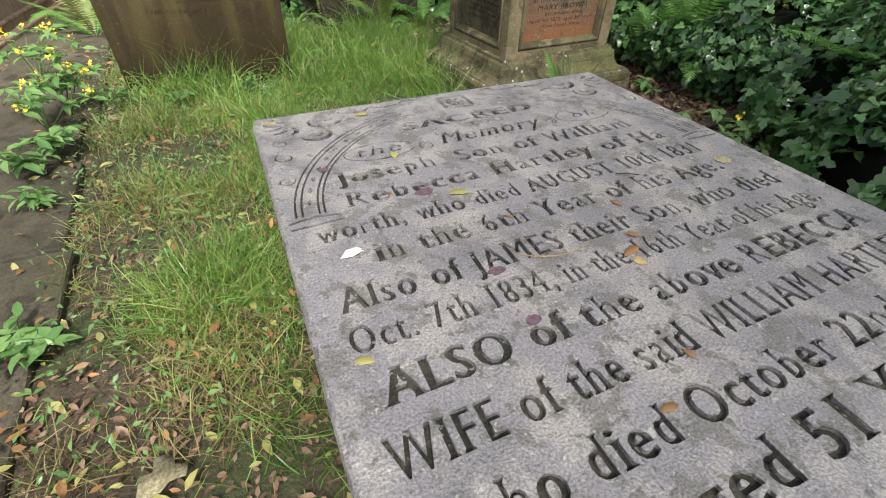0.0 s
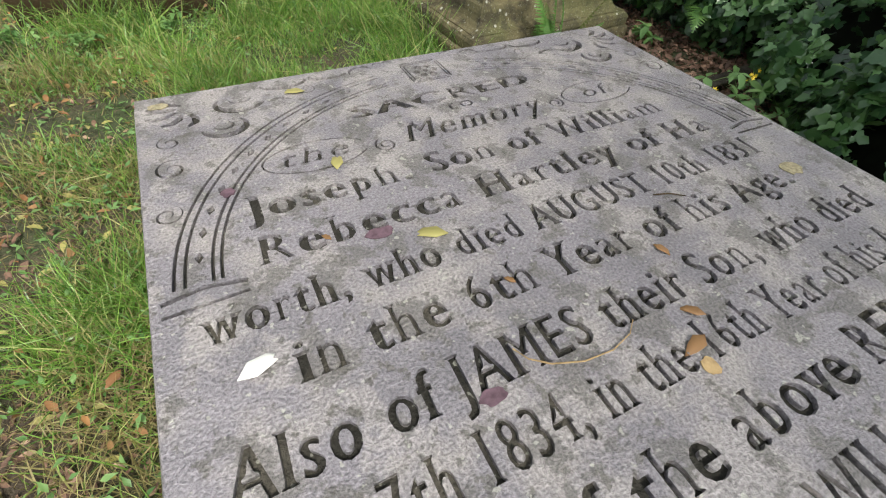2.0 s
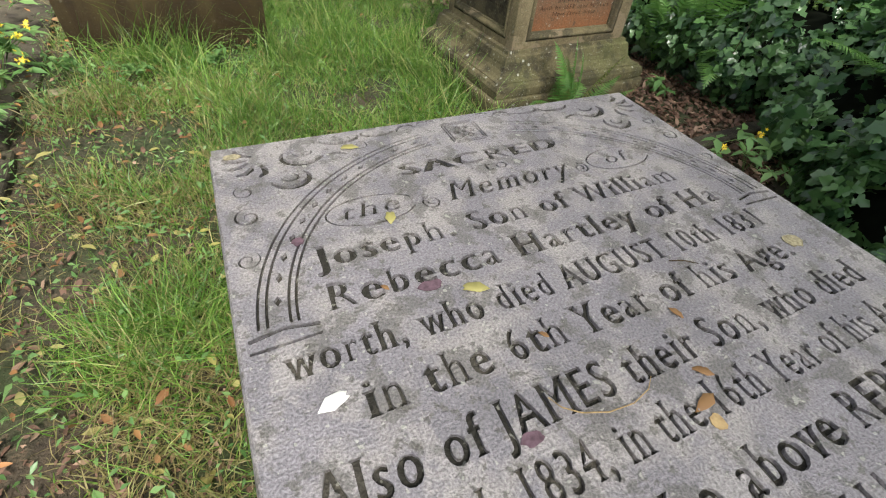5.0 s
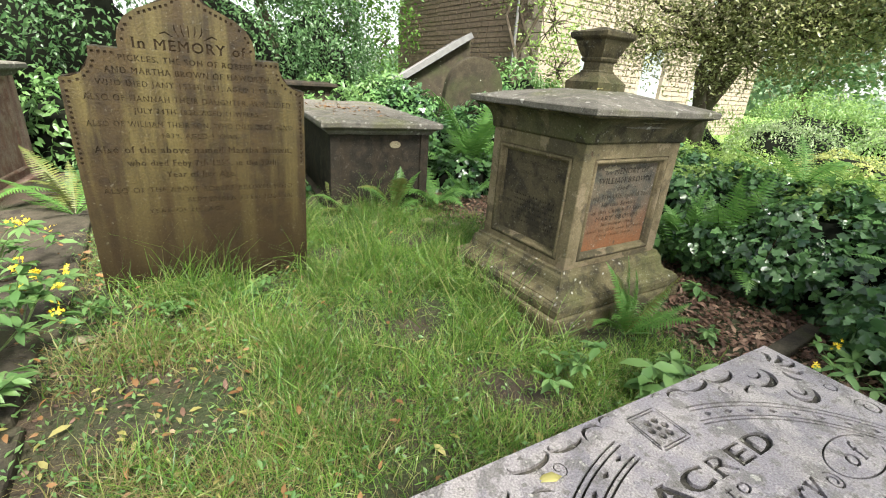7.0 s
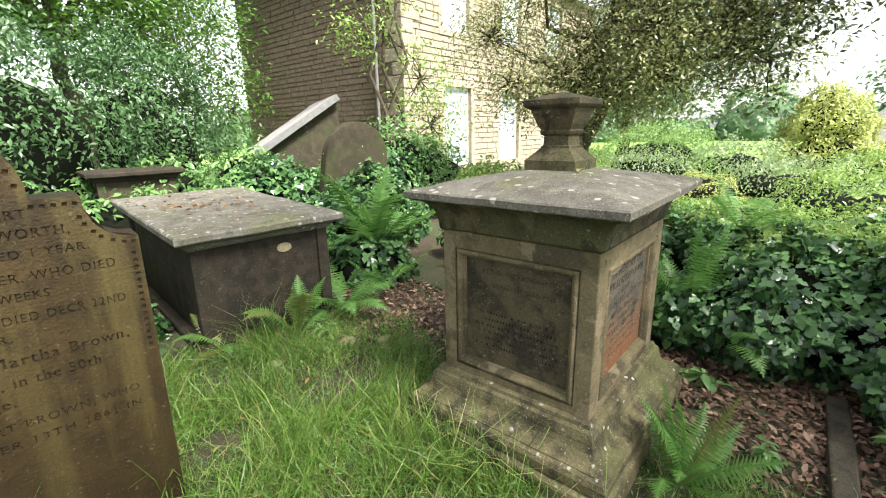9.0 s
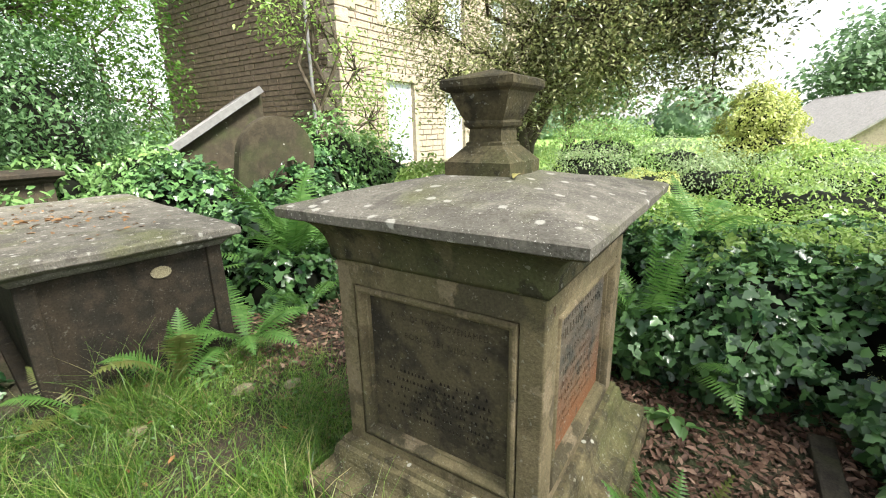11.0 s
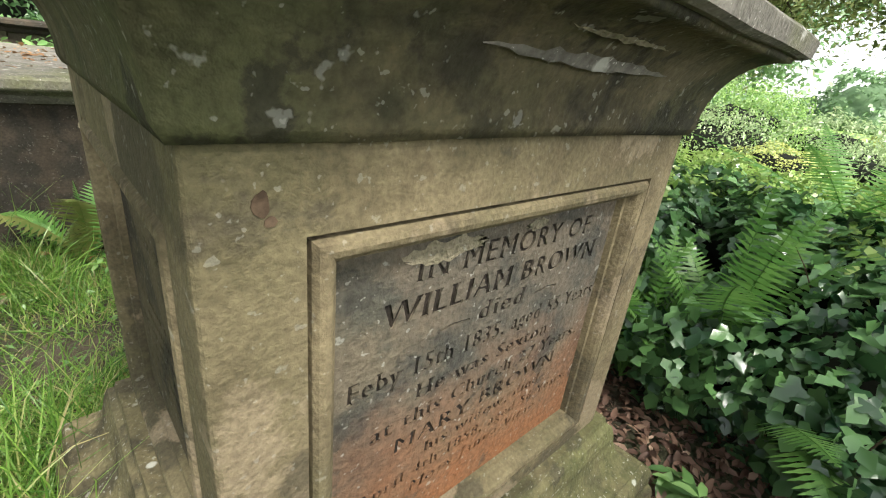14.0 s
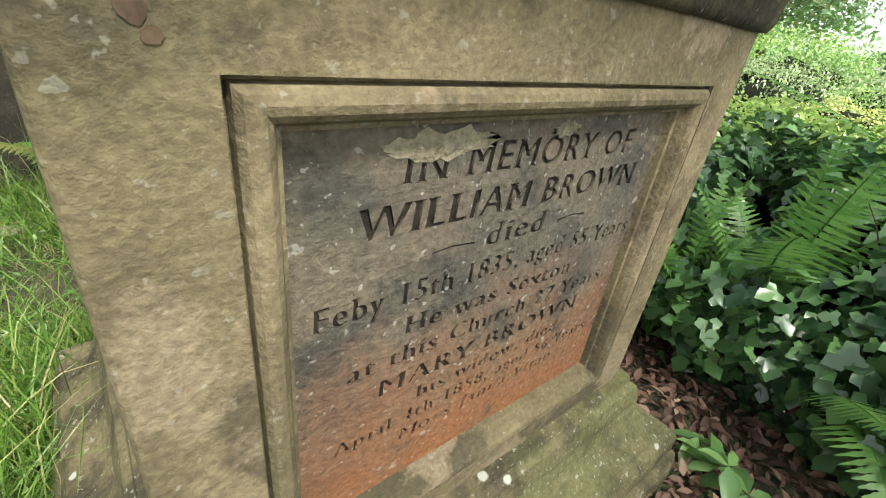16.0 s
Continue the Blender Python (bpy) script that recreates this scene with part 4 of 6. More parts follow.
# ---- chest tombs ----
def chest_tomb(name, label, m, w, l, h, cap_mat, body_mat, slope=0.0, panel=None):
    t = thing(name, label, "tomb", m)
    bm = bmesh.new()
    loft_rect(bm, [(w / 2 - 0.10, l / 2 - 0.10, h - 0.135), (w / 2 - 0.085, l / 2 - 0.085, h - 0.12), (w / 2 - 0.07, l / 2 - 0.07, h - 0.095), (w / 2 - 0.03, l / 2 - 0.03, h - 0.07), (w / 2 - 0.008, l / 2 - 0.008, h - 0.065),
                   (w / 2, l / 2, h - 0.055), (w / 2, l / 2, h - 0.018), (w / 2 - 0.01, l / 2 - 0.01, h - 0.006), (w / 2 - 0.05, l / 2 - 0.05, h)])
    bmesh.ops.subdivide_edges(bm, edges=[e for e in bm.edges if abs(e.verts[0].co.z - e.verts[1].co.z) < 1e-5], cuts=10, use_grid_fill=True)
    rough_up(bm, 0.006, 4)
    for v in bm.verts:
        v.co.z += slope * (v.co.y + l / 2)
    part("cap_slab", bm, cap_mat, t, "weathered stone cap slab")
    b = rough_up(box(bmesh.new(), -w / 2 + 0.13, w / 2 - 0.13, -l / 2 + 0.13, l / 2 - 0.13, 0, h - 0.12, 0.012), 0.006, 4, 4)
    part("chest", b, body_mat, t)
    for sx_ in (-1, 1):
        for sy_ in (-1, 1):
            xs, ys = sorted((sx_ * (w / 2 - 0.20), sx_ * (w / 2 - 0.105))), sorted((sy_ * (l / 2 - 0.20), sy_ * (l / 2 - 0.105)))
            part("corner_pilaster", rough_up(box(bmesh.new(), *xs, *ys, 0, h - 0.128, 0.008), 0.004, 5, 2), body_mat, t)
    part("base_course", rough_up(box(bmesh.new(), -w / 2 + 0.05, w / 2 - 0.05, -l / 2 + 0.05, l / 2 - 0.05, -0.03, 0.09, 0.015), 0.006, 5, 3), body_mat, t)
    if panel:
        mo = part("side_panel", frame_mould(bmesh.new(), l / 2 - 0.30, h / 2 - 0.16, [(0, 0), (0.012, -0.015), (0.03, -0.012), (0.045, 0.004)]), panel, t)
        mo.matrix_local = pose(w / 2 - 0.128, 0, h / 2 - 0.01, 0, 0, 90)
    return t


chest = chest_tomb("chest_tomb", "soot-dark sandstone chest tomb with leaf-strewn cap", pose(-0.33, 3.62, 0, 0, 0, -5.5), 1.27, 2.3, 0.925, M_CAP, M_CHEST, 0.02)
bm = bmesh.new()
bmesh.ops.create_circle(bm, cap_ends=True, radius=0.075, segments=14)
r_ = bmesh.ops.extrude_face_region(bm, geom=bm.faces[:])
for v in [g for g in r_["geom"] if isinstance(g, bmesh.types.BMVert)]:
    v.co.z += 0.012
md = part("pale_chip", bm, M_LICHEN, chest, "pale chipped patch")
md.matrix_local = pose(0.15, -2.3 / 2 + 0.124, 0.69, 90) @ Matrix.Diagonal((0.8, 0.5, 0.6, 1))
chest_tomb("red_chest_tomb", "red-brown sandstone chest tomb with panelled side", pose(-4.12, 3.85, 0, 0, 0, -8.0), 1.05, 2.5, 1.22, M_CAP, M_LEFT, 0.0, M_LEFT)
chest_tomb("low_table_tomb", "dark low table tomb half buried in ivy", pose(-0.15, 6.6, 0, 0, 0, -6.0), 1.1, 0.9, 1.15, M_CHEST, M_ROUND)


def round_stone():
    t = thing("round_headstone", "dark leaning round-topped headstone overgrown with ivy", "gravestone", pose(1.84, 4.55, 0, 5, 8, -6))
    bm = bmesh.new()
    ring = [(0.50 * math.cos(radians(a)), 1.24 + 0.49 * math.sin(radians(a))) for a in range(0, 181, 10)] + [(-0.50, -0.1), (0.50, -0.1)]
    f = [bm.verts.new((x, -0.07, z)) for x, z in ring]
    b = [bm.verts.new((x, 0.07, z)) for x, z in ring]
    bm.faces.new(f)
    bm.faces.new(b[::-1])
    for i in range(len(ring)):
        j = (i + 1) % len(ring)
        bm.faces.new((f[j], f[i], b[i], b[j]))
    bmesh.ops.recalc_face_normals(bm, faces=bm.faces[:])
    bmesh.ops.bevel(bm, geom=[e for e in bm.edges if abs(e.calc_face_angle(0)) > 0.9], offset=0.01, segments=2, affect="EDGES")
    part("stone", bm, M_ROUND, t)


round_stone()


# ---- path, kerb ----
def path_flags():
    t = thing("stone_path", "row of worn brown flagstones sunk in the soil", "path", kind="structure")
    rng = random.Random(4)
    y = -1.75
    while y < 3.2:
        L = rng.uniform(0.55, 0.95)
        x0, x1 = -3.62 + rng.uniform(-0.05, 0.05), -2.93 + rng.uniform(-0.06, 0.05)
        bm = rough_up(box(bmesh.new(), x0, x1, y, y + L - 0.03, -0.04, 0.062 + rng.uniform(-0.008, 0.008), 0.015), 0.012, 3.0, 3)
        part("flagstone", bm, M_FLAG, t)
        y += L


path_flags()
kb = thing("grave_kerb", "thin weathered stone grave kerb lying in leaf litter", "kerb", pose(0.33, -0.875, 0, 0, 0, 1.0))
part("kerb_stone", rough_up(box(bmesh.new(), -0.72, 0.66, -0.05, 0.05, -0.05, 0.085, 0.012), 0.008, 6, 4), M_FLAG, kb)


# ---- the house and outbuildings ----
def block_wall(name, length, height, holes, material, parent, m, seed, course=0.165):
    """Coursed stones on the outer face of a wall in its xz plane, joined, facing -y."""
    rng = random.Random(seed)
    v, f, z = [], [], 0.0
    while z < height:
        h = course * rng.uniform(0.85, 1.2)
        x = -rng.uniform(0, 0.3)
        while x < length:
            w = rng.uniform(0.40, 0.90)
            a, b = max(x, 0) + 0.006, min(x + w, length) - 0.006
            spans = [(a, b)]
            for hx0, hx1, hz0, hz1 in holes:
                if z + h > hz0 and z < hz1:
                    spans = [q for s in spans for q in ((s[0], min(s[1], hx0)), (max(s[0], hx1), s[1])) if q[1] - q[0] > 0.03]
            for a, b in spans:
                y, k = -0.018 - rng.uniform(0, 0.016), len(v)
                z0, z1 = z + 0.006, z + h - 0.006
                v += [(a, 0.03, z0), (b, 0.03, z0), (b, 0.03, z1), (a, 0.03, z1), (a + 0.01, y, z0 + 0.01), (b - 0.01, y, z0 + 0.01), (b - 0.01, y, z1 - 0.01), (a + 0.01, y, z1 - 0.01)]
                f += [(k + 4, k + 5, k + 6, k + 7), (k, k + 1, k + 5, k + 4), (k + 1, k + 2, k + 6, k + 5), (k + 2, k + 3, k + 7, k + 6), (k + 3, k, k + 4, k + 7)]
            x += w
        z += h
    me = bpy.data.meshes.new(name)
    me.from_pydata(v, [], f)
    ob = tagged(mesh_ob(name, me, material, parent), kind="stuff")
    ob.matrix_local = m
    return ob


def sash_window(parent, x, z0, w, h, m):
    """A twelve-pane sash window in a stone surround; origin of m on the wall face."""
    fr = part("window", box(bmesh.new(), x, x + w, 0.10, 0.13, z0, z0 + h), M_WHITE, parent, "white sash window")
    fr.matrix_local = m
    q = 0.06
    for i in range(3):
        for j in range(4):
            pw, ph = (w - 2 * q) / 3, (h - 2 * q) / 4
            g = part("pane", box(bmesh.new(), x + q + i * pw + 0.012, x + q + (i + 1) * pw - 0.012, 0.092, 0.104, z0 + q + j * ph + 0.012, z0 + q + (j + 1) * ph - 0.012), M_GLASS, fr)
            g.matrix_parent_inverse = Matrix.Identity(4)
    e = 0.006
    for a in (box(bmesh.new(), x - 0.16, x + w + 0.16, -0.05, 0.12, z0 - 0.14, z0 + e, 0.01), box(bmesh.new(), x - 0.16, x + w + 0.16, -0.04, 0.12, z0 + h - e, z0 + h + 0.20, 0.01),
              box(bmesh.new(), x - 0.15, x + e, -0.035, 0.14, z0 + e, z0 + h - e, 0.004), box(bmesh.new(), x + w - e, x + w + 0.15, -0.035, 0.14, z0 + e, z0 + h - e, 0.004)):
        s = part("stone_surround", a, M_HOUSE, parent)
        s.matrix_local = m


def house():
    t = thing("house", "two-storey buff stone house with sash windows and quoins", "house", pose(6.45, 7.8, 0))
    LF, LS, H = 12.0, 8.2, 6.4
    wins = [(1.62, 0.55, 1.25, 2.25), (1.55, 4.25, 1.25, 1.75), (4.5, 0.55, 1.25, 2.25), (4.5, 4.25, 1.25, 1.75), (7.6, 0.55, 1.25, 2.25), (7.6, 4.25, 1.25, 1.75)]
    bm = bmesh.new()
    xs = sorted({0, LF} | {v for w in wins for v in (w[0], w[0] + w[2])})
    zs = sorted({0, H} | {v for w in wins for v in (w[1], w[1] + w[3])})
    for a, b in zip(xs, xs[1:]):
        for c, d in zip(zs, zs[1:]):
            if not any(w[0] - 1e-6 <= a and b <= w[0] + w[2] + 1e-6 and w[1] - 1e-6 <= c and d <= w[1] + w[3] + 1e-6 for w in wins):
                box(bm, a, b, 0.0, 0.4, c, d)
    bmesh.ops.remove_doubles(bm, verts=bm.verts[:], dist=0.001)
    part("front_wall", bm, M_MORTAR, t)
    block_wall("coursed_stone", LF, H, [(w[0], w[0] + w[2], w[1], w[1] + w[3]) for w in wins], M_HOUSE, t, pose(0, 0, 0), 1)
    for w in wins:
        sash_window(t, w[0], w[1], w[2], w[3], pose(0, 0, 0))
    part("gable_wall", box(bmesh.new(), 0.001, 0.4, 0.4, LS, 0, H), M_MORTAR, t)
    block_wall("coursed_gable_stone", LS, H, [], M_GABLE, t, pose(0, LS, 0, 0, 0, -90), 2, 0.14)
    part("back_wall", box(bmesh.new(), 0.4, LF, LS - 0.4, LS, 0, H), M_MORTAR, t)
    part("end_wall", box(bmesh.new(), LF - 0.4, LF, 0.4, LS - 0.4, 0, H), M_MORTAR, t)
    z, k = 0.0, 0
    while z < H - 0.3:
        a, b = (0.62, 0.36) if k % 2 else (0.36, 0.62)
        q = part("quoin", box(bmesh.new(), -0.055, a, -0.055, b, z + 0.008, z + 0.322, 0.02), M_HOUSE, t)
        z += 0.33
        k += 1
    bm = bmesh.new()
    vs = [bm.verts.new(p) for p in ((-0.3, -0.3, H), (LF + 0.3, -0.3, H), (LF + 0.3, LS + 0.3, H), (-0.3, LS + 0.3, H), (-0.3, LS / 2, H + 2.6), (LF + 0.3, LS / 2, H + 2.6))]
    for q in ((0, 1, 5, 4), (2, 3, 4, 5), (0, 4, 3), (1, 2, 5), (3, 2, 1, 0)):
        bm.faces.new([vs[i] for i in q])
    part("roof", bm, M_SLATE, t)
    bm = tube(bmesh.new(), [(-0.1, 0.9, 0), (-0.1, 0.9, H)], [0.045, 0.045], 10)
    part("drainpipe", bm, M_BARGE, t, "grey drainpipe")


house()


def shed():
    t = thing("lean_to_shed", "low stone lean-to with grey bargeboard and slate roof", "shed", pose(2.15, 7.3, 0, 0, 0, -25))
    bm = bmesh.new()
    prof = [(0.1, 0), (1.45, 0), (1.45, 2.2), (0.1, 1.32)]
    for y0 in (0.0, 2.4):
        bm.faces.new([bm.verts.new((x, y0, z)) for x, z in (prof if y0 == 0 else prof[::-1])])
    bm.verts.ensure_lookup_table()
    for i in range(4):
        j = (i + 1) % 4
        bm.faces.new((bm.verts[j], bm.verts[i], bm.verts[4 + 3 - i], bm.verts[4 + 3 - j]))
    part("wall", bm, M_ROUND, t)
    L, a = 1.85, math.atan2(0.88, 1.35)
    rf = part("roof", box(bmesh.new(), 0, L, -0.12, 2.5, 0, 0.06), M_SLATE, t)
    rf.matrix_local = pose(-0.1, 0, 1.22, 0, -math.degrees(a), 0)
    bg = part("bargeboard", box(bmesh.new(), 0, L, -0.16, -0.124, -0.05, 0.065), M_BARGE, t, "pale grey painted bargeboard")
    bg.matrix_local = pose(-0.1, 0, 1.22, 0, -math.degrees(a), 0)


shed()


def barn(name, label, m, w, d, h, rise):
    t = thing(name, label, "house", m)
    bm = bmesh.new()
    ends = [[bm.verts.new((x, y, z)) for y, z in ((0, -1.0), (d, -1.0), (d, h), (d / 2, h + rise), (0, h))] for x in (0, w)]
    bm.faces.new(ends[0][::-1])
    bm.faces.new(ends[1])
    for i in range(5):
        j = (i + 1) % 5
        bm.faces.new((ends[0][i], ends[0][j], ends[1][j], ends[1][i]))
    part("wall", bm, M_HOUSE, t, "coursed buff stone wall")
    block_wall("coursed_stone", d, h, [], M_HOUSE, t, pose(-0.03, d, 0, 0, 0, -90), 5, 0.2)
    run = math.hypot(d / 2, rise)
    for side in (0, 1):
        rf = part("roof", rough_up(box(bmesh.new(), -0.3, w + 0.3, -0.35, run + 0.02, 0.02, 0.10), 0.01, 2, 3), M_SLATE, t, "stone slate roof")
        rf.matrix_local = pose(0, 0, h, math.degrees(math.atan2(rise, d / 2))) if side == 0 else pose(w, d, h, 0, 0, 180) @ pose(0, 0, 0, math.degrees(math.atan2(rise, d / 2)))
    part("ridge", box(bmesh.new(), -0.32, w + 0.32, d / 2 - 0.1, d / 2 + 0.1, h + rise - 0.06, h + rise + 0.06), M_HOUSE, t)


barn("stone_barn", "distant low stone building with slate roof", pose(25.0, -10.0, -0.9, 0, 0, 12), 12, 7, 0.9, 2.7)


# ---- planting ----
RNG = np.random.default_rng(11)


def bush(name, label, category, blobs, n, template, size, leaf, jitter=0.1, wild=0.6, zmin=0.03, keep=None, group="", shrink=0.8):
    t = thing(name, label, category, group=group)
    core("shade_core", blobs, t, M_CORE, shrink)
    skin_leaves("leaves", blobs, n, template, size, leaf, t, RNG, zmin, jitter, wild, keep=keep)
    return t


# ivy bank beyond the tombs
IVY_BLOBS = [(2.05, 0.75, 0.22, 1.10, 0.95, 0.55), (1.85, -0.45, 0.22, 0.88, 0.85, 0.57), (1.60, -1.45, 0.20, 0.95, 0.85, 0.60), (1.15, -2.60, 0.22, 1.05, 1.05, 0.62), (0.75, -1.95, 0.12, 0.75, 0.62, 0.50),
             (2.7, 1.9, 0.2, 1.2, 1.0, 0.55), (3.0, 0.4, 0.15, 1.2, 1.2, 0.52), (2.9, -1.2, 0.15, 1.2, 1.3, 0.55), (2.6, -2.9, 0.2, 1.2, 1.2, 0.65)]


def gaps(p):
    """Leave hollows in the cover, through which the core shows as painted shade."""
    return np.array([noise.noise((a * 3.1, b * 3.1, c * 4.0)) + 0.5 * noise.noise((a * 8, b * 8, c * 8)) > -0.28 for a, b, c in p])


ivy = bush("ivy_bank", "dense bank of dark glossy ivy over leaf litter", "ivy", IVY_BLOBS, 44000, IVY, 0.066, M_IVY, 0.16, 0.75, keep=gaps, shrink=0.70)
# Paler layer over the ivy, with sunlight put into the leaf colour.
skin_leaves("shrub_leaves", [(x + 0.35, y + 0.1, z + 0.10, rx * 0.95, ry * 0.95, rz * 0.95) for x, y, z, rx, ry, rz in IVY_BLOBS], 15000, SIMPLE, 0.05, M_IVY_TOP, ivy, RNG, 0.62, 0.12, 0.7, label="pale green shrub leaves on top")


def flower_heads(parent, spots, n, petal, size, spread, name="blossom"):
    c = np.repeat(np.array(spots, float), n, axis=0)
    c = c + RNG.normal(size=c.shape) * spread
    nor = RNG.normal(size=c.shape) * 0.5 + np.array([-0.5, -0.4, 0.8])
    five = [(0, 0, 0)]
    faces = []
    for k in range(5):
        a = 6.2832 * k / 5
        i = len(five)
        five += [(0.5 * math.cos(a - 0.5), 0.5 * math.sin(a - 0.5), 0.1), (math.cos(a), math.sin(a), 0.2), (0.5 * math.cos(a + 0.5), 0.5 * math.sin(a + 0.5), 0.1)]
        faces.append((0, i, i + 1, i + 2))
    me = scatter_mesh(name, five, faces, c, turns(nor, RNG.uniform(0, 6, len(c)), RNG), size * RNG.uniform(0.6, 1.2, len(c)))
    return tagged(mesh_ob(name, me, petal, parent), kind="stuff")


sp, sn = blob_points(IVY_BLOBS, 30, RNG, 0.2, 0.02)
flower_heads(ivy, (sp + sn * 0.05)[:18], 5, M_PETAL_W, 0.009, 0.035, "white_blossom")
lace, lnor = blob_points(IVY_BLOBS, 60, RNG, 0.25, 0.02)
leaves("flower_umbels", lace + lnor * 0.07, (0.035, 0.035, 0.012), 2600, SIMPLE, 0.010, M_FERN_OLD, ivy, RNG, 0.9, "greenish yellow flower umbels")
bm = bmesh.new()
rr = random.Random(5)
for p, q in zip(sp, sn):
    if rr.random() < 0.7:
        d = Vector(q) * 0.22 + Vector((rr.uniform(-.15, .15), rr.uniform(-.15, .15), rr.uniform(0.05, 0.3)))
        b0 = Vector(p) - Vector(q) * 0.1
        tube(bm, [b0, b0 + d * 0.5, b0 + d + Vector((0, 0, -0.03))], [0.003, 0.0025, 0.001], 4)
tagged(part("wiry_stems", bm, M_TWIG, ivy), kind="stuff")

# low ivy and undergrowth behind the chest tomb
bush("ivy_undergrowth", "ivy and brambles round the old gravestones", "ivy", [(1.25, 3.9, 0.1, 0.7, 0.8, 0.75), (2.1, 4.4, 0.1, 0.8, 0.9, 0.95), (1.35, 5.5, 0.2, 1.1, 0.9, 0.95), (3.0, 5.4, 0.2, 1.1, 1.1, 1.15), (0.9, 3.0, 0.05, 0.5, 0.5, 0.45)],
     9000, IVY, 0.085, M_IVY, 0.1, 0.7)
bush("ivy_clump", "ivy and ferns crowding the chest tomb side", "ivy", [(-1.45, 3.5, 0.05, 0.42, 0.8, 0.5), (-1.6, 4.6, 0.1, 0.6, 0.8, 0.75), (-2.4, 4.3, 0.05, 0.7, 0.9, 0.5)], 5500, IVY, 0.07, M_IVY, 0.12, 0.8)
bush("shrub_thicket", "bright leafy undergrowth below the house wall", "shrub", [(0.2, 7.0, 0.2, 1.3, 0.9, 1.0), (1.3, 6.3, 0.3, 0.9, 0.8, 1.05), (3.9, 5.6, 0.4, 1.2, 0.9, 1.3), (5.3, 6.2, 0.4, 1.4, 1.0, 1.0), (-1.9, 6.0, 0.2, 1.0, 0.9, 0.95), (-3.0, 5.7, 0.2, 1.0, 0.8, 0.9), (-0.5, 5.7, 0.15, 1.1, 0.5, 0.80), (0.6, 5.6, 0.15, 0.7, 0.6, 0.85)],
     11000, LEAF, 0.10, M_WEED, 0.12, 0.8)


# ---- ferns ----
def frond_mesh(name, length, pairs, width, curl, seed):
    """One fern frond along +y, arching over, with pinnae on both sides, each cut into lobes."""
    rng = random.Random(seed)
    bm = bmesh.new()
    spine = []
    for i in range(pairs + 4):
        u = i / (pairs + 3)
        spine.append(Vector((0.02 * length * math.sin(3 * u), length * (u - 0.22 * curl * u * u), length * (0.85 * u - 0.75 * curl * u * u))))
    tube(bm, spine, [0.0035 * (1 - 0.85 * i / (pairs + 3)) + 0.0006 for i in range(len(spine))], 4)
    for i in range(3, pairs + 4):
        u = (i - 3) / pairs
        w = width * (0.35 + 1.9 * u) if u < 0.35 else width * (1.06 - 0.98 * ((u - 0.35) / 0.65) ** 1.2)
        d = (spine[min(i + 1, len(spine) - 1)] - spine[i - 1]).normalized()
        for s in (-1, 1):
            side = Vector((s, 0, 0)) * 0.93 + d * 0.32 + Vector((0, 0, -0.12 - 0.15 * rng.random()))
            side.normalize()
            nrm = side.cross(d).normalized()
            base = spine[i]
            hw = length / pairs * 0.46
            lobes, row = 6, []
            for k in range(lobes + 1):
                a = k / lobes
                wa = hw * 0.95 * (1 - a) ** 0.75 * (1.0 if k % 2 else 0.68) + 0.0004
                c = base + side * w * a - nrm * 0.05 * w * a * a
                row.append((bm.verts.new(c + d * wa), bm.verts.new(c), bm.verts.new(c - d * wa)))
            for (a0, a1, a2), (b0, b1, b2) in zip(row, row[1:]):
                bm.faces.new((a0, a1, b1, b0))
                bm.faces.new((a1, a2, b2, b1))
    me = bpy.data.meshes.new(name)
    bm.to_mesh(me)
    bm.free()
    return me


FRONDS = [frond_mesh("frond", 0.62, 22, 0.13, 0.55, 1), frond_mesh("frond", 0.62, 20, 0.12, 0.95, 2), frond_mesh("frond", 0.62, 24, 0.115, 0.3, 3)]
FRONDS_OLD = [m.copy() for m in FRONDS]
for m_ in FRONDS:
    m_.materials.append(M_FERN)
for m_ in FRONDS_OLD:
    m_.materials.append(M_FERN_OLD)


def fern(x, y, z, size, n, seed, label, old=0.0, aim=None, lean=(0.2, 0.9)):
    rng = random.Random(seed)
    t = thing("fern", label, "fern", pose(x, y, z), "ferns among the tombs")
    for k in range(n):
        pool = FRONDS_OLD if rng.random() < old else FRONDS
        ob = new("frond", rng.choice(pool))
        ob.parent = t
        a = aim + rng.uniform(-40, 40) if aim is not None else 360 * k / n + rng.uniform(-20, 20)
        s = size * rng.uniform(0.65, 1.15)
        ob.matrix_local = pose(0, 0, 0, 0, 0, a) @ pose(0, 0, 0, 28 - 50 * rng.uniform(*lean), rng.uniform(-15, 15), 0) @ Matrix.Diagonal((s, s, s, 1))
    return t


fern(-0.20, -0.33, 0.04, 0.66, 18, 1, "fresh green fern beside the pedestal base", 0.25, lean=(-0.7, 0.6))
fern(-0.42, 2.28, 0.04, 0.95, 9, 2, "yellow-green fern before the chest tomb", 0.6, lean=(-0.6, 0.6))
fern(0.12, 2.42, 0.04, 0.95, 10, 3, "green fern at the chest tomb corner")
fern(-0.85, 2.55, 0.04, 0.7, 7, 4, "small fern under the chest tomb", 0.3)
fern(1.1, 3.1, 0.25, 1.6, 26, 5, "tall arching fern before the round headstone", lean=(-0.4, 0.9))
fern(1.45, 3.55, 0.2, 1.5, 10, 6, "tall arching fern in the ivy")
fern(0.75, 2.55, 0.05, 1.0, 9, 7, "low spreading fern in leaf litter")
fern(1.1, 0.18, 0.08, 1.0, 12, 8, "lush dark fern rising from the ivy", lean=(-0.7, 0.6))
fern(1.35, -0.05, 0.2, 0.95, 10, 9, "lush fern rising from the ivy", lean=(-0.6, 0.6))
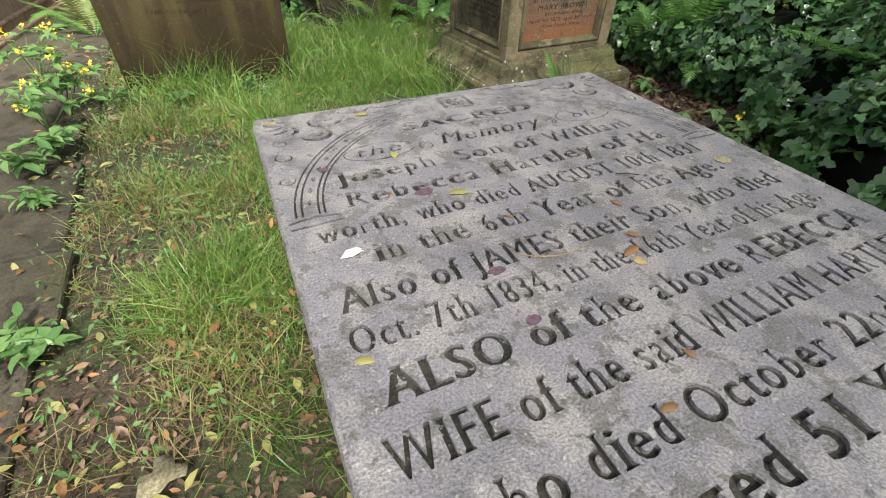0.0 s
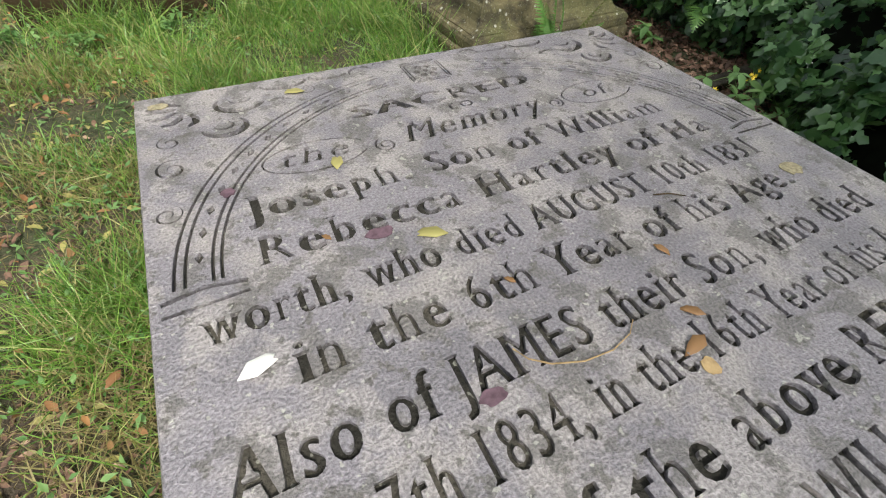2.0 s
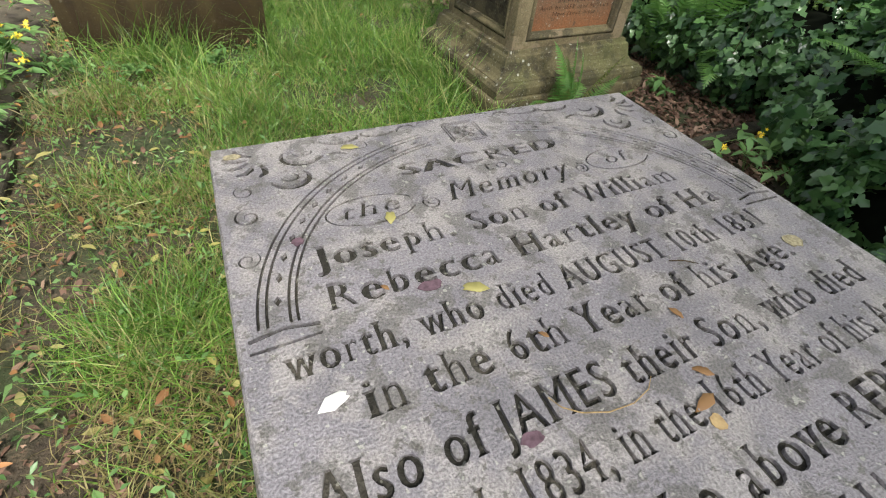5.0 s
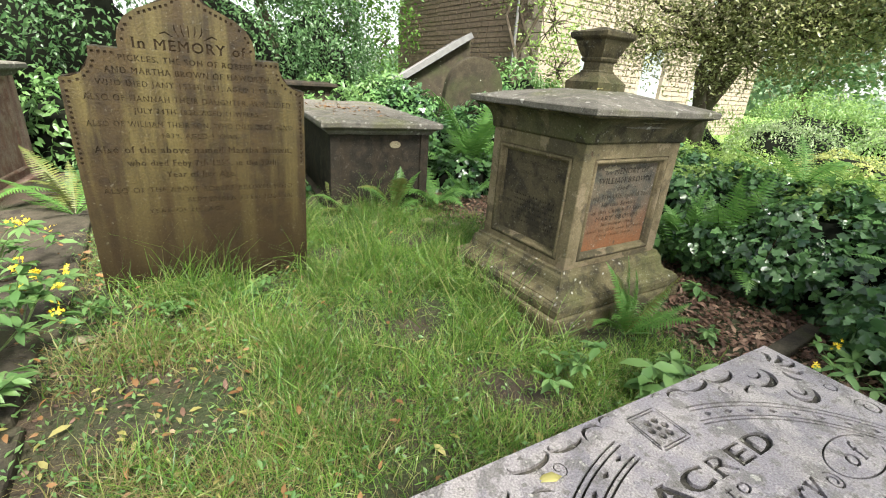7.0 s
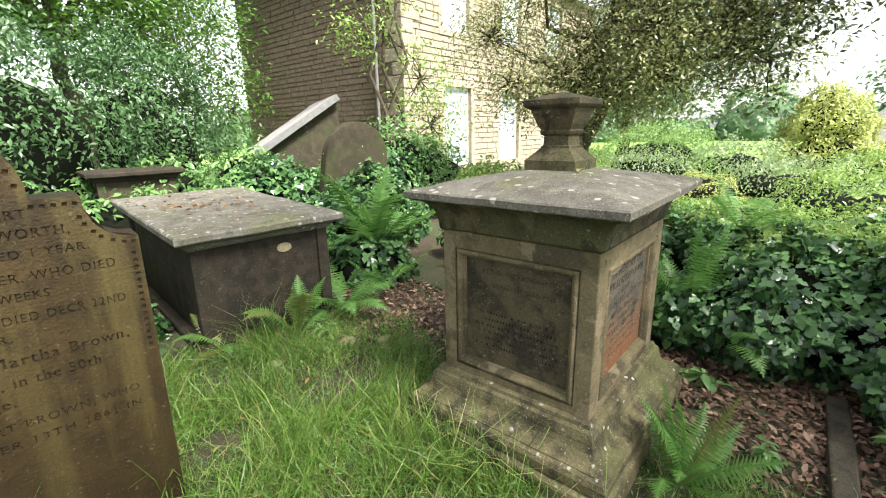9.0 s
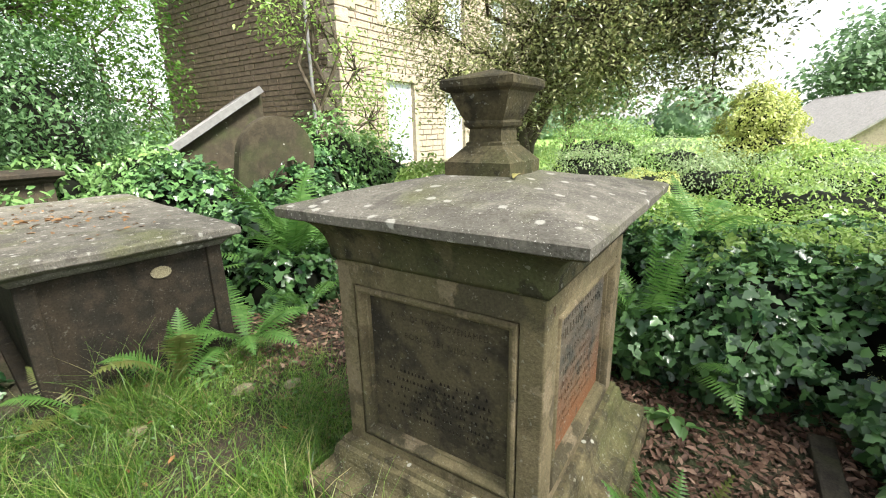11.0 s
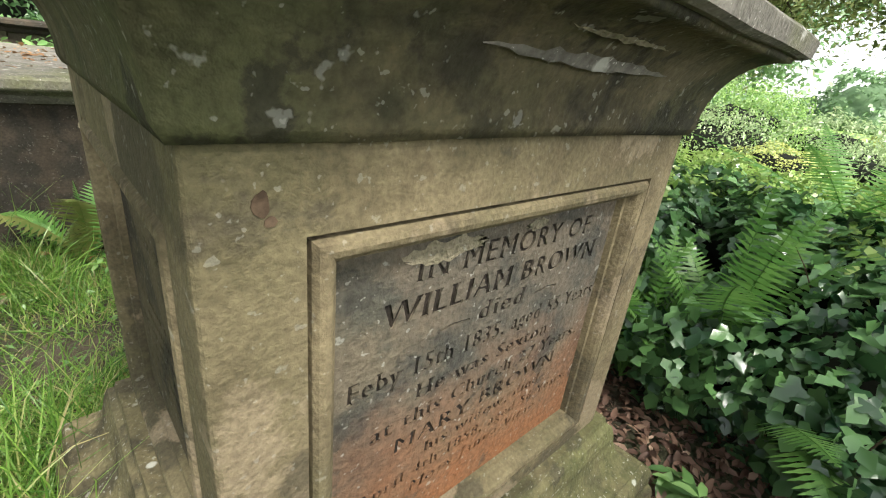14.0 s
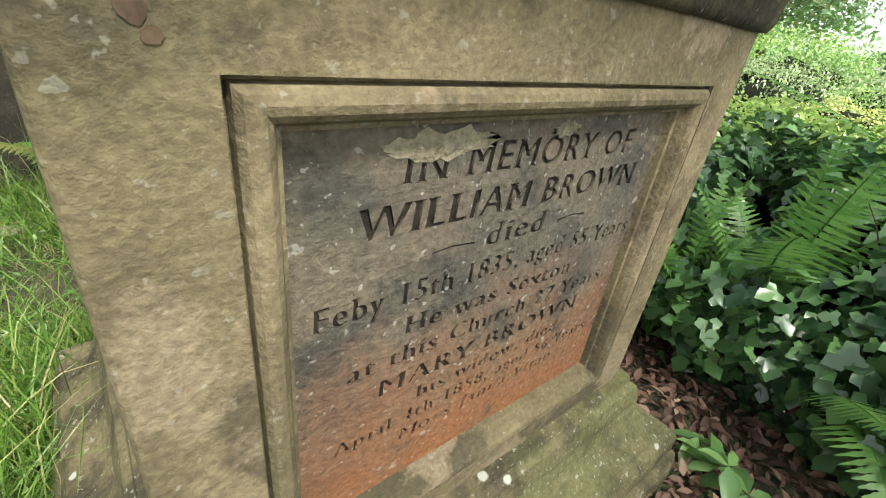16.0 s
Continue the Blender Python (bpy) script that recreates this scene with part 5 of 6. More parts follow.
fern(1.12, -0.28, 0.20, 0.85, 3, 10, "pale fern fronds hanging over litter", 0.0, 160, lean=(0.5, 0.9))
fern(1.1, -1.25, 0.5, 0.8, 4, 12, "pale fern fronds hanging from the ivy", 0.0, 80, lean=(0.6, 1.1))
fern(2.05, -0.2, 0.75, 1.0, 6, 13, "fern on top of the ivy")
fern(-3.05, 3.1, 0.05, 0.9, 8, 14, "fern beside the red chest tomb", 0.2)
fern(-3.15, 3.75, 0.05, 1.0, 8, 15, "fern beside the red chest tomb", 0.5)


# ---- grass ----
BOXES = [(-2.05, -0.85, -3.5, -1.15), (-0.60, 0.60, -0.15, 0.93), (-0.95, 0.28, 2.55, 4.8), (-3.64, -2.93, -1.8, 3.2), (-4.7, -3.4, 2.5, 5.2)]


def lawn(name, n, height, width, seed, xr, yr, weight, label, mat=M_GRASS):
    rng = np.random.default_rng(seed)
    p = np.stack([rng.uniform(*xr, n), rng.uniform(*yr, n)], 1)
    w = weight(p[:, 0], p[:, 1])
    for x0, x1, y0, y1 in BOXES:
        w *= ~((p[:, 0] > x0) & (p[:, 0] < x1) & (p[:, 1] > y0) & (p[:, 1] < y1))
    c = np.array([noise.noise((a * 2.3, b * 2.3, 7)) for a, b in p])
    w *= np.clip(0.6 + 1.3 * c, 0.08, 1)
    keep = rng.random(n) < w
    p, c = p[keep], c[keep]
    k = len(p)
    z = np.array([0.02 + 0.035 * noise.noise((a * 0.9, b * 0.9, 0)) + 0.015 * noise.noise((a * 4, b * 4, 5)) for a, b in p])
    lean = rng.normal(size=(k, 3)) * 0.55
    lean[:, 2] = 1
    h = height * rng.uniform(0.45, 1.25, k) * np.clip(1 + 0.9 * c, 0.5, 1.7)
    size = np.stack([width * rng.uniform(0.7, 1.4, k), h * rng.uniform(0.4, 1.5, k), h], 1)
    me = scatter_mesh(name, *BLADE, np.column_stack([p, z]), turns(lean, rng.uniform(0, 6.28, k), rng), size)
    return tagged(mesh_ob(name, me, mat), label, "grass", kind="stuff")


def w_main(x, y):
    left = np.clip((x + 2.85) / 0.9, 0.10, 1)
    right = np.clip((0.35 - x - 0.25 * (y < 0)) / 0.35, 0, 1)
    front = np.where((y < -0.95) & (x > -0.9), 0.15, 1.0)
    bare = np.where((y < -1.1) & (x < -2.1), 0.3, 1.0)
    return left * right * front * bare * np.clip((2.85 - y) / 0.6, 0, 1)


lawn("grass", 135000, 0.095, 0.0036, 1, (-2.95, 0.5), (-1.6, 2.9), w_main, "green tufted churchyard grass with dry blades")
lawn("long_grass", 12000, 0.24, 0.0042, 2, (-2.75, -0.5), (-0.3, 2.5), lambda x, y: np.clip(0.15 + np.exp(-((x + 0.75) / 0.35) ** 2) * (y > -0.5) + np.exp(-((y - 1.05) / 0.25) ** 2) * (x < -1.4) + np.exp(-((x + 1.3) / 0.3) ** 2) * (y > 0.8), 0, 1), "long meadow grass at the tomb bases")
lawn("edge_grass", 20000, 0.14, 0.0036, 3, (-2.9, -2.1), (-3.4, -0.9), lambda x, y: np.clip((x + 2.85) / 0.5, 0.05, 1) * np.where(y < -1.2, np.where(x > -2.3, 0.25, 0.04), 0.85), "grass along the ledger tomb")
lawn("dry_grass", 60000, 0.085, 0.0034, 5, (-2.95, -0.4), (-1.7, 2.6), lambda x, y: np.clip(0.2 + 0.8 * np.exp(-((x + 2.35) / 0.45) ** 2) * (y < 0.9), 0, 1), "dry straw-coloured grass by the path", M_STRAW)
lawn("bank_grass", 1600, 0.2, 0.005, 4, (-0.8, 0.9), (-3.2, -1.2), lambda x, y: np.clip(0.25 + 0 * x, 0, 1), "rough grass behind the ledger tomb")


def ground_leaves(name, n, size, material, seed, xr, yr, weight, label, lift=0.012, template=LEAF, flat=0.25):
    rng = np.random.default_rng(seed)
    p = np.stack([rng.uniform(*xr, n), rng.uniform(*yr, n)], 1)
    w = weight(p[:, 0], p[:, 1]) * np.ones(n)
    for x0, x1, y0, y1 in BOXES[:3]:
        w *= ~((p[:, 0] > x0) & (p[:, 0] < x1) & (p[:, 1] > y0) & (p[:, 1] < y1))
    p = p[rng.random(n) < w]
    k = len(p)
    z = np.array([0.03 + 0.035 * noise.noise((a * 0.9, b * 0.9, 0)) + 0.015 * noise.noise((a * 4, b * 4, 5)) for a, b in p]) + rng.uniform(0, 1, k) * lift
    nor = rng.normal(size=(k, 3)) * flat
    nor[:, 2] = 1
    me = scatter_mesh(name, *template, np.column_stack([p, z]), turns(nor, rng.uniform(0, 6.28, k), rng), size * rng.uniform(0.5, 1.3, k))
    return tagged(mesh_ob(name, me, material), label, "leaves", kind="stuff")


ground_leaves("leaf_litter", 9000, 0.045, M_LITTER, 1, (-0.1, 1.7), (-1.3, 0.6), lambda x, y: np.clip((x - y * 0 + 0.05) / 0.3, 0, 1), "brown leaf litter and bark under the ivy", 0.03, flat=0.5)
ground_leaves("leaf_litter", 3500, 0.05, M_LITTER, 2, (-0.3, 1.1), (1.2, 3.2), lambda x, y: np.clip((x + 0.3) / 0.4, 0, 1), "brown leaf litter between the tombs", 0.03, flat=0.5)
ground_leaves("leaf_litter", 2600, 0.04, M_LITTER, 3, (-3.7, -2.1), (-3.0, 3.0), lambda x, y: np.where(x < -2.5, 0.7, 0.25), "brown leaf litter along the path", 0.02, flat=0.4)
ground_leaves("fallen_leaves", 900, 0.042, M_DRY, 4, (-3.3, -0.2), (-1.8, 2.6), lambda x, y: np.clip((-x - 0.8) / 1.6, 0.12, 1), "orange and brown fallen leaves in grass", 0.10, flat=0.4)
ground_leaves("yellow_leaves", 110, 0.07, M_YELLOWLEAF, 5, (-3.4, -1.2), (-2.4, 1.8), lambda x, y: 0.6, "yellow fallen ash leaves", 0.05, flat=0.3)
ground_leaves("clover_weeds", 12000, 0.03, M_WEED, 6, (-3.0, 0.2), (-1.7, 2.6), lambda x, y: np.clip(0.3 + 0.9 * (x < -1.8) * (y > 0.4) + 0.4 * (x < -2.2), 0, 1), "small round-leaved weeds in grass", 0.10, MID, 0.5)


ground_leaves("soil_litter", 2600, 0.03, M_LITTER, 19, (-3.0, -2.05), (-3.0, -0.2), lambda x, y: np.clip(0.25 + 0.75 * (y < -1.2), 0, 1), "brown leaf crumbs and bits on bare soil", 0.02)
ground_leaves("straw_bits", 500, 0.045, M_YELLOWLEAF, 23, (-3.0, -2.05), (-2.6, 0.4), lambda x, y: 0.35 + 0 * x, "pale dry leaf scraps on soil and grass", 0.05)


# ---- leafy weeds ----
def weed(name, label, x, y, z, h, n, size, seed, flowers=0, group="", leaf=None):
    """Upright stems that carry leaves in threes and fives."""
    rng = random.Random(seed)
    t = thing(name, label, "plant", pose(x, y, z), group)
    pts, nors, spins = [], [], []
    bm = bmesh.new()
    tips = []
    for k in range(n):
        a = rng.uniform(0, 6.28)
        top = Vector((math.cos(a) * h * rng.uniform(0.15, 0.9), math.sin(a) * h * rng.uniform(0.15, 0.9), h * rng.uniform(0.45, 1.0)))
        mid = top * 0.5 + Vector((0, 0, h * 0.18))
        tube(bm, [(0, 0, 0), mid, top], [0.003, 0.0022, 0.0014], 4)
        tips.append(top)
        for base in (mid, top):
            b = rng.uniform(0, 6.28)
            for j in range(rng.choice((3, 5))):
                ang = b + j * 1.256
                pts.append(base)
                nors.append((0.35 * math.cos(ang) + rng.uniform(-.2, .2), 0.35 * math.sin(ang) + rng.uniform(-.2, .2), 1))
                spins.append(ang)
    tagged(part("stem", bm, M_STEM, t), kind="stuff")
    rg = np.random.default_rng(seed)
    me = scatter_mesh("leaves", *LEAF, np.array(pts), turns(np.array(nors), np.array(spins), rg), size * rg.uniform(0.7, 1.25, len(pts)))
    tagged(mesh_ob("leaves", me, leaf or M_WEED, t), kind="stuff")
    if flowers:
        flower_heads(t, [tuple(v + Vector((0, 0, 0.03))) for v in tips[:flowers]], 7, M_PETAL_Y, 0.014, 0.014, "yellow_flower")
    return t


weed("flowering_plant", "leafy plant with bright yellow flowers by the path", -3.06, 1.02, 0.05, 0.36, 12, 0.085, 1, 8, "yellow-flowered plants")
weed("flowering_plant", "leafy plant with bright yellow flowers by the path", -3.14, 0.80, 0.05, 0.34, 11, 0.085, 2, 6, "yellow-flowered plants")
weed("flowering_plant", "leafy plant with bright yellow flowers by the path", -3.30, 1.75, 0.05, 0.42, 12, 0.08, 3, 9, "yellow-flowered plants")
for i, (x, y, h, s) in enumerate(((-3.04, 0.42, 0.18, 0.085), (-3.08, 0.2, 0.16, 0.085), (-3.05, -0.15, 0.1, 0.06), (-2.97, -1.1, 0.12, 0.07), (-3.35, -1.35, 0.16, 0.07), (-3.5, -0.75, 0.14, 0.07), (-2.75, 1.0, 0.16, 0.05), (-2.4, 0.95, 0.14, 0.045), (-2.0, 0.95, 0.14, 0.045))):
    weed("bramble", "low bramble with toothed green leaves by the path", x, y, 0.05, h, 7, s, 20 + i, 0, "brambles by the path")
for i, (x, y, h, s) in enumerate(((-0.98, -0.56, 0.27, 0.075), (-0.84, -0.50, 0.16, 0.06), (-0.62, -1.05, 0.58, 0.06), (-0.38, -1.10, 0.42, 0.07), (0.5, -1.35, 0.25, 0.07), (0.05, -1.12, 0.16, 0.08), (0.4, -1.15, 0.18, 0.08), (0.2, -0.6, 0.1, 0.06), (0.70, -0.22, 0.12, 0.09), (-0.3, 2.1, 0.15, 0.06), (0.55, -1.6, 0.4, 0.08))):
    weed("green_weed", "fresh green broad-leaved weed among the tombs", x, y, 0.04, h, 3, s, 50 + i, 1 if i in (4, 5) else 0, "weeds among the tombs")


# ---- trees ----
def limb_path(a, b, rng, bend=0.12):
    a, b = Vector(a), Vector(b)
    L = (b - a).length
    return [a.lerp(b, u) + Vector((rng.uniform(-1, 1), rng.uniform(-1, 1), rng.uniform(-0.3, 0.6))) * L * bend * math.sin(3.14 * u) for u in (0, 0.2, 0.4, 0.6, 0.8, 1)]


def tree(name, label, base, blobs, trunk, n, template, size, leaf, seed, stems=1, clump=0.28, per=26, hollow=0.55):
    """A tapered trunk, limbs to every part of the crown, and leaves in clumps with gaps between."""
    rng, rg = random.Random(seed), np.random.default_rng(seed)
    t = thing(name, label, "tree")
    bm = bmesh.new()
    base = Vector(base)
    top = Vector(blobs[0][:3])
    for s in range(stems):
        b0 = base + Vector((rng.uniform(-.12, .12), rng.uniform(-.12, .12), 0)) * (stems > 1)
        pth = limb_path(b0, top + Vector((rng.uniform(-.3, .3), rng.uniform(-.3, .3), 0)), rng, 0.06)
        tube(bm, pth, [trunk * (1.15 - 0.8 * i / 5) for i in range(6)], 9)
    part("trunk", bm, M_BARK, t, smooth=True)
    cl = []
    bm = bmesh.new()
    for x, y, z, rx, ry, rz in blobs:
        c = Vector((x, y, z))
        tube(bm, limb_path(base.lerp(top, 0.75), c, rng), [trunk * 0.45, trunk * 0.38, trunk * 0.3, trunk * 0.22, trunk * 0.16, trunk * 0.1], 6)
        m = max(4, int(n / per * rx * ry / sum(b[3] * b[4] for b in blobs)))
        for k in range(m):
            d = Vector((rng.gauss(0, 1), rng.gauss(0, 1), rng.gauss(0, 1))).normalized() * rng.uniform(hollow, 1.05)
            q = c + Vector((d.x * rx, d.y * ry, d.z * rz))
            cl.append(q)
            if k % 3 == 0:
                tube(bm, limb_path(c, q, rng), [0.018, 0.015, 0.012, 0.009, 0.006, 0.003], 4)
    tagged(part("branchwork", bm, M_BARK, t), kind="stuff")
    leaves("crown", [tuple(q) for q in cl], (clump, clump, clump * 0.6), n, template, size, leaf, t, rg, 0.5)
    return t


tree("holly_tree", "variegated holly tree with cream-edged leaves", (5.45, 2.75, 0), [(5.3, 2.4, 2.9, 1.0, 1.0, 1.1), (4.85, 2.75, 2.35, 0.75, 0.8, 0.7), (5.0, 1.4, 2.9, 1.1, 1.1, 1.1), (5.4, 2.2, 4.4, 1.5, 1.6, 1.2), (5.3, 0.7, 4.0, 1.3, 1.2, 1.2), (4.4, 2.9, 3.7, 0.9, 0.8, 0.9), (5.2, 0.5, 2.9, 0.9, 0.9, 0.8), (4.5, 3.1, 2.0, 0.5, 0.5, 0.45), (4.9, 1.9, 2.0, 0.7, 0.7, 0.6), (5.0, 1.2, 2.3, 0.9, 0.8, 0.7), (5.3, 0.3, 2.5, 0.8, 0.8, 0.7), (4.0, 3.5, 2.9, 0.7, 0.6, 0.6), (4.1, 3.2, 2.25, 0.55, 0.5, 0.4)],
     0.13, 62000, MID, 0.062, M_HOLLY, 1, 2, 0.26, 26, 0.3)
tree("shaded_holly", "holly branches overhanging the garden, shade painted as dark leaves", (5.62, 2.95, 0), [(5.5, 2.0, 4.4, 0.7, 0.7, 0.6), (5.6, 0.3, 3.5, 0.9, 0.8, 1.0), (5.0, -0.35, 3.4, 0.8, 0.6, 0.9), (5.7, 0.4, 4.6, 1.2, 1.2, 1.0), (5.0, -0.7, 4.6, 0.9, 0.8, 0.8), (4.7, 0.0, 2.25, 0.35, 0.35, 0.5)],
     0.12, 13000, MID, 0.095, M_HOLLY_SHADED, 2, 1, 0.2)
bush("laurel_thicket", "glossy laurel and holly thicket behind the graves", "shrub", [(-5.6, 7.0, 1.2, 1.8, 1.4, 2.2), (-3.4, 7.7, 1.3, 1.8, 1.4, 2.2), (-1.2, 8.2, 1.3, 1.8, 1.4, 2.1), (0.7, 8.6, 1.3, 1.3, 1.2, 1.9), (-7.5, 5.0, 1.2, 1.8, 1.8, 2.4)],
     60000, MID, 0.088, M_LAUREL, 0.25, 0.9, shrink=0.55)
tree("sycamore", "tall broad-leaved tree with bright green crown", (0.3, 11.8, 0), [(0.2, 10.4, 4.6, 1.7, 1.3, 1.5), (-1.6, 9.9, 4.2, 1.6, 1.3, 1.5), (1.6, 11.0, 3.8, 1.2, 1.0, 1.2), (2.6, 11.6, 4.9, 1.1, 1.0, 1.2), (0.8, 10.6, 6.2, 1.8, 1.5, 1.3), (-1.4, 10.2, 6.2, 1.9, 1.5, 1.4), (3.0, 11.8, 6.8, 1.2, 1.1, 1.1), (-3.6, 9.6, 5.0, 1.9, 1.4, 1.7)],
     0.2, 46000, MID, 0.115, M_TREE, 3, 1, 0.38)
tree("sycamore", "tall broad-leaved tree with bright green crown", (-7.0, 9.5, 0), [(-6.5, 9.0, 4.8, 2.2, 1.8, 2.0), (-8.5, 7.5, 5.0, 2.0, 2.0, 2.2), (-5.6, 8.8, 6.8, 2.4, 1.8, 1.6)], 0.2, 13000, MID, 0.16, M_TREE, 4, 1, 0.45)
tree("elder_tree", "slender elder with pale green leaves by the house corner", (4.55, 6.35, 0), [(4.5, 6.2, 4.6, 0.9, 0.8, 0.9), (4.0, 6.3, 3.4, 0.6, 0.6, 0.6), (5.0, 5.9, 2.6, 0.7, 0.6, 0.7), (3.8, 6.4, 5.4, 0.9, 0.8, 0.7), (5.3, 5.9, 1.7, 0.8, 0.6, 0.6)], 0.05, 4200, LEAF, 0.09, M_IVY_TOP, 5, 3, 0.22, 14)
tree("beech", "far garden tree in pale summer leaf", (24, 8, 0), [(24, 7.5, 4.6, 3.2, 3.0, 2.8), (21.5, 5.8, 4.0, 2.4, 2.4, 2.4), (24, 5, 6.5, 2.8, 2.6, 2.0), (26.5, 9, 6, 3, 3, 2.5)], 0.3, 13000, SIMPLE, 0.30, M_FARTREE, 6, 1, 0.7)
tree("beech", "far garden tree in pale summer leaf", (41, -8.5, 0), [(41, -8.5, 5.5, 3.6, 3.6, 3.2), (43, -13, 5.0, 4, 4, 3), (39, -5.6, 3.8, 2.2, 2.2, 2.0)], 0.35, 12000, SIMPLE, 0.45, M_FARTREE, 7, 1, 0.9)

tree("garden_lime", "leafy green tree filling the gap beside the house", (3.8, 15.0, 0), [(3.8, 14.5, 3.4, 2.0, 1.4, 2.0), (5.0, 15.0, 5.0, 1.5, 1.4, 1.7), (2.2, 14.5, 2.4, 1.8, 1.4, 1.9), (3.6, 14.8, 6.4, 2.0, 1.5, 1.7), (5.2, 14.6, 2.4, 1.2, 1.2, 1.6)], 0.16, 9000, MID, 0.17, M_TREE, 11, 1, 0.4)
# Added out of view; its crown parts are placed to shade the near graves.
tree("shade_tree", "unseen spreading tree added to shade the graves", (0.55, -8.2, 0), [(-0.35, -6.5, 8, 1.9, 1.7, 1.1), (-5.2, -5.9, 7.4, 1.3, 1.3, 1.0), (1.05, -5.1, 8.6, 1.5, 1.4, 1.1), (-2.85, -5, 8.4, 1.5, 1.1, 0.9), (-0.55, -3.3, 9.2, 2, 1.7, 1), (-6.55, -6.7, 7.6, 1.8, 1.8, 1.2), (-2.4, -8.3, 8, 1.6, 1.3, 1), (0.6, -6.9, 6.2, 1.5, 1.3, 0.9), (1.8, -6.5, 6.4, 1.4, 1.3, 0.9)],
     0.35, 18500, MID, 0.16, M_TREE, 8, 1, 0.4)
FARWOOD = [(50 * math.cos(radians(a)) + 4, 50 * math.sin(radians(a)), 0.5, 5.0, 5.0, 3.2 + 1.6 * math.sin(a * 1.7)) for a in range(-40, 200, 9)]
wood = thing("far_woods", "pale distant line of summer trees", "trees", kind="stuff")
core("wood_mass", FARWOOD, wood, M_FARTREE, 0.78)
skin_leaves("wood_leaves", FARWOOD, 30000, SIMPLE, 0.55, M_FARTREE, wood, RNG, 0.2, 0.06, 0.9)

# garden beyond the ivy
GARDEN = [(6.6, 3.3, 0.3, 1.2, 1.1, 0.95), (8.4, 2.3, 0.3, 1.2, 1.1, 0.75), (6.4, 0.4, 0.05, 1.0, 0.9, 0.32), (5.6, -1.4, 0.2, 1.3, 1.2, 0.85), (8.6, -0.4, 0.2, 1.5, 1.4, 0.75), (9.8, 2.6, 0.4, 1.6, 1.5, 1.2), (5.2, -3.2, 0.2, 1.3, 1.4, 0.9), (10.5, -3.2, 0.1, 1.8, 1.6, 0.75), (13.0, 3.2, 0.4, 2.0, 2.0, 1.3), (4.6, 3.9, 0.2, 0.9, 0.8, 0.8), (11.5, 0.9, 0.3, 1.4, 1.3, 0.9), (12.0, 2.4, 0.3, 1.3, 1.2, 1.1), (12.4, -2.0, 0.2, 1.2, 1.2, 0.8)]
for i, g in enumerate(GARDEN):
    bush("garden_shrub", "sunlit yellow-green garden shrub beyond the ivy", "shrub", [g, (g[0] + 0.5, g[1] + 0.6, g[2], g[3] * 0.7, g[4] * 0.7, g[5] * 0.85)], 4200 if i < 8 else 2600, MID, 0.06 if i < 8 else 0.1, M_GARDEN[i % 3], 0.3, 0.9, group="garden shrubs", shrink=0.55)
bush("golden_conifer", "rounded golden conifer in the garden", "tree", [(14.2, -0.75, 0.6, 1.4, 1.4, 1.0), (14.2, -0.75, 1.4, 1.05, 1.05, 0.9), (14.2, -0.65, 1.95, 0.6, 0.6, 0.6)], 13000, SIMPLE, 0.085, M_CONIFER, 0.25, 0.8, shrink=0.6)
bush("clipped_mound", "smooth clipped yellow-green rounded shrub on lawn", "shrub", [(7.4, 1.05, 0.0, 0.85, 0.85, 0.62)], 5000, SIMPLE, 0.04, M_CONIFER, 0.02, 0.5, shrink=0.93)
bush("garden_hedge", "low clipped green hedge by the lawn", "hedge", [(17.0 + 0.2 * k, -1.0 - 2.0 * k, 0.1, 1.4, 1.4, 0.7) for k in range(6)], 5000, LEAF, 0.14, M_IVY_TOP, 0.1, 0.8)


# broad leaves between the kerb and the ledger tomb
for i, (x, y, h, s) in enumerate(((-0.30, -1.06, 0.20, 0.13), (0.62, -1.06, 0.22, 0.11), (-0.62, -0.78, 0.16, 0.12), (-0.34, -0.72, 0.13, 0.10))):
    weed("broad_leaved_weed", "pale green broad-leaved weed beside the grave kerb", x, y, 0.04, h, 4, s, 80 + i, 1 if i == 1 else 0, "weeds beside the kerb")

# ---- small things lying about ----
def fallen(name, label, category, x, y, z, turn, size, material, template=LEAF, tilt=0):
    me = scatter_mesh(name, *template, np.zeros((1, 3)), np.eye(3)[None], np.array([size]))
    bm = bmesh.new()
    bm.from_mesh(me)
    bmesh.ops.solidify(bm, geom=bm.faces[:], thickness=0.0008)
    ob = part(name, bm, material)
    ob.matrix_world = pose(x, y, z + 0.004, tilt, 0, turn)
    return tagged(ob, label, category, "fallen leaves on the ledger")


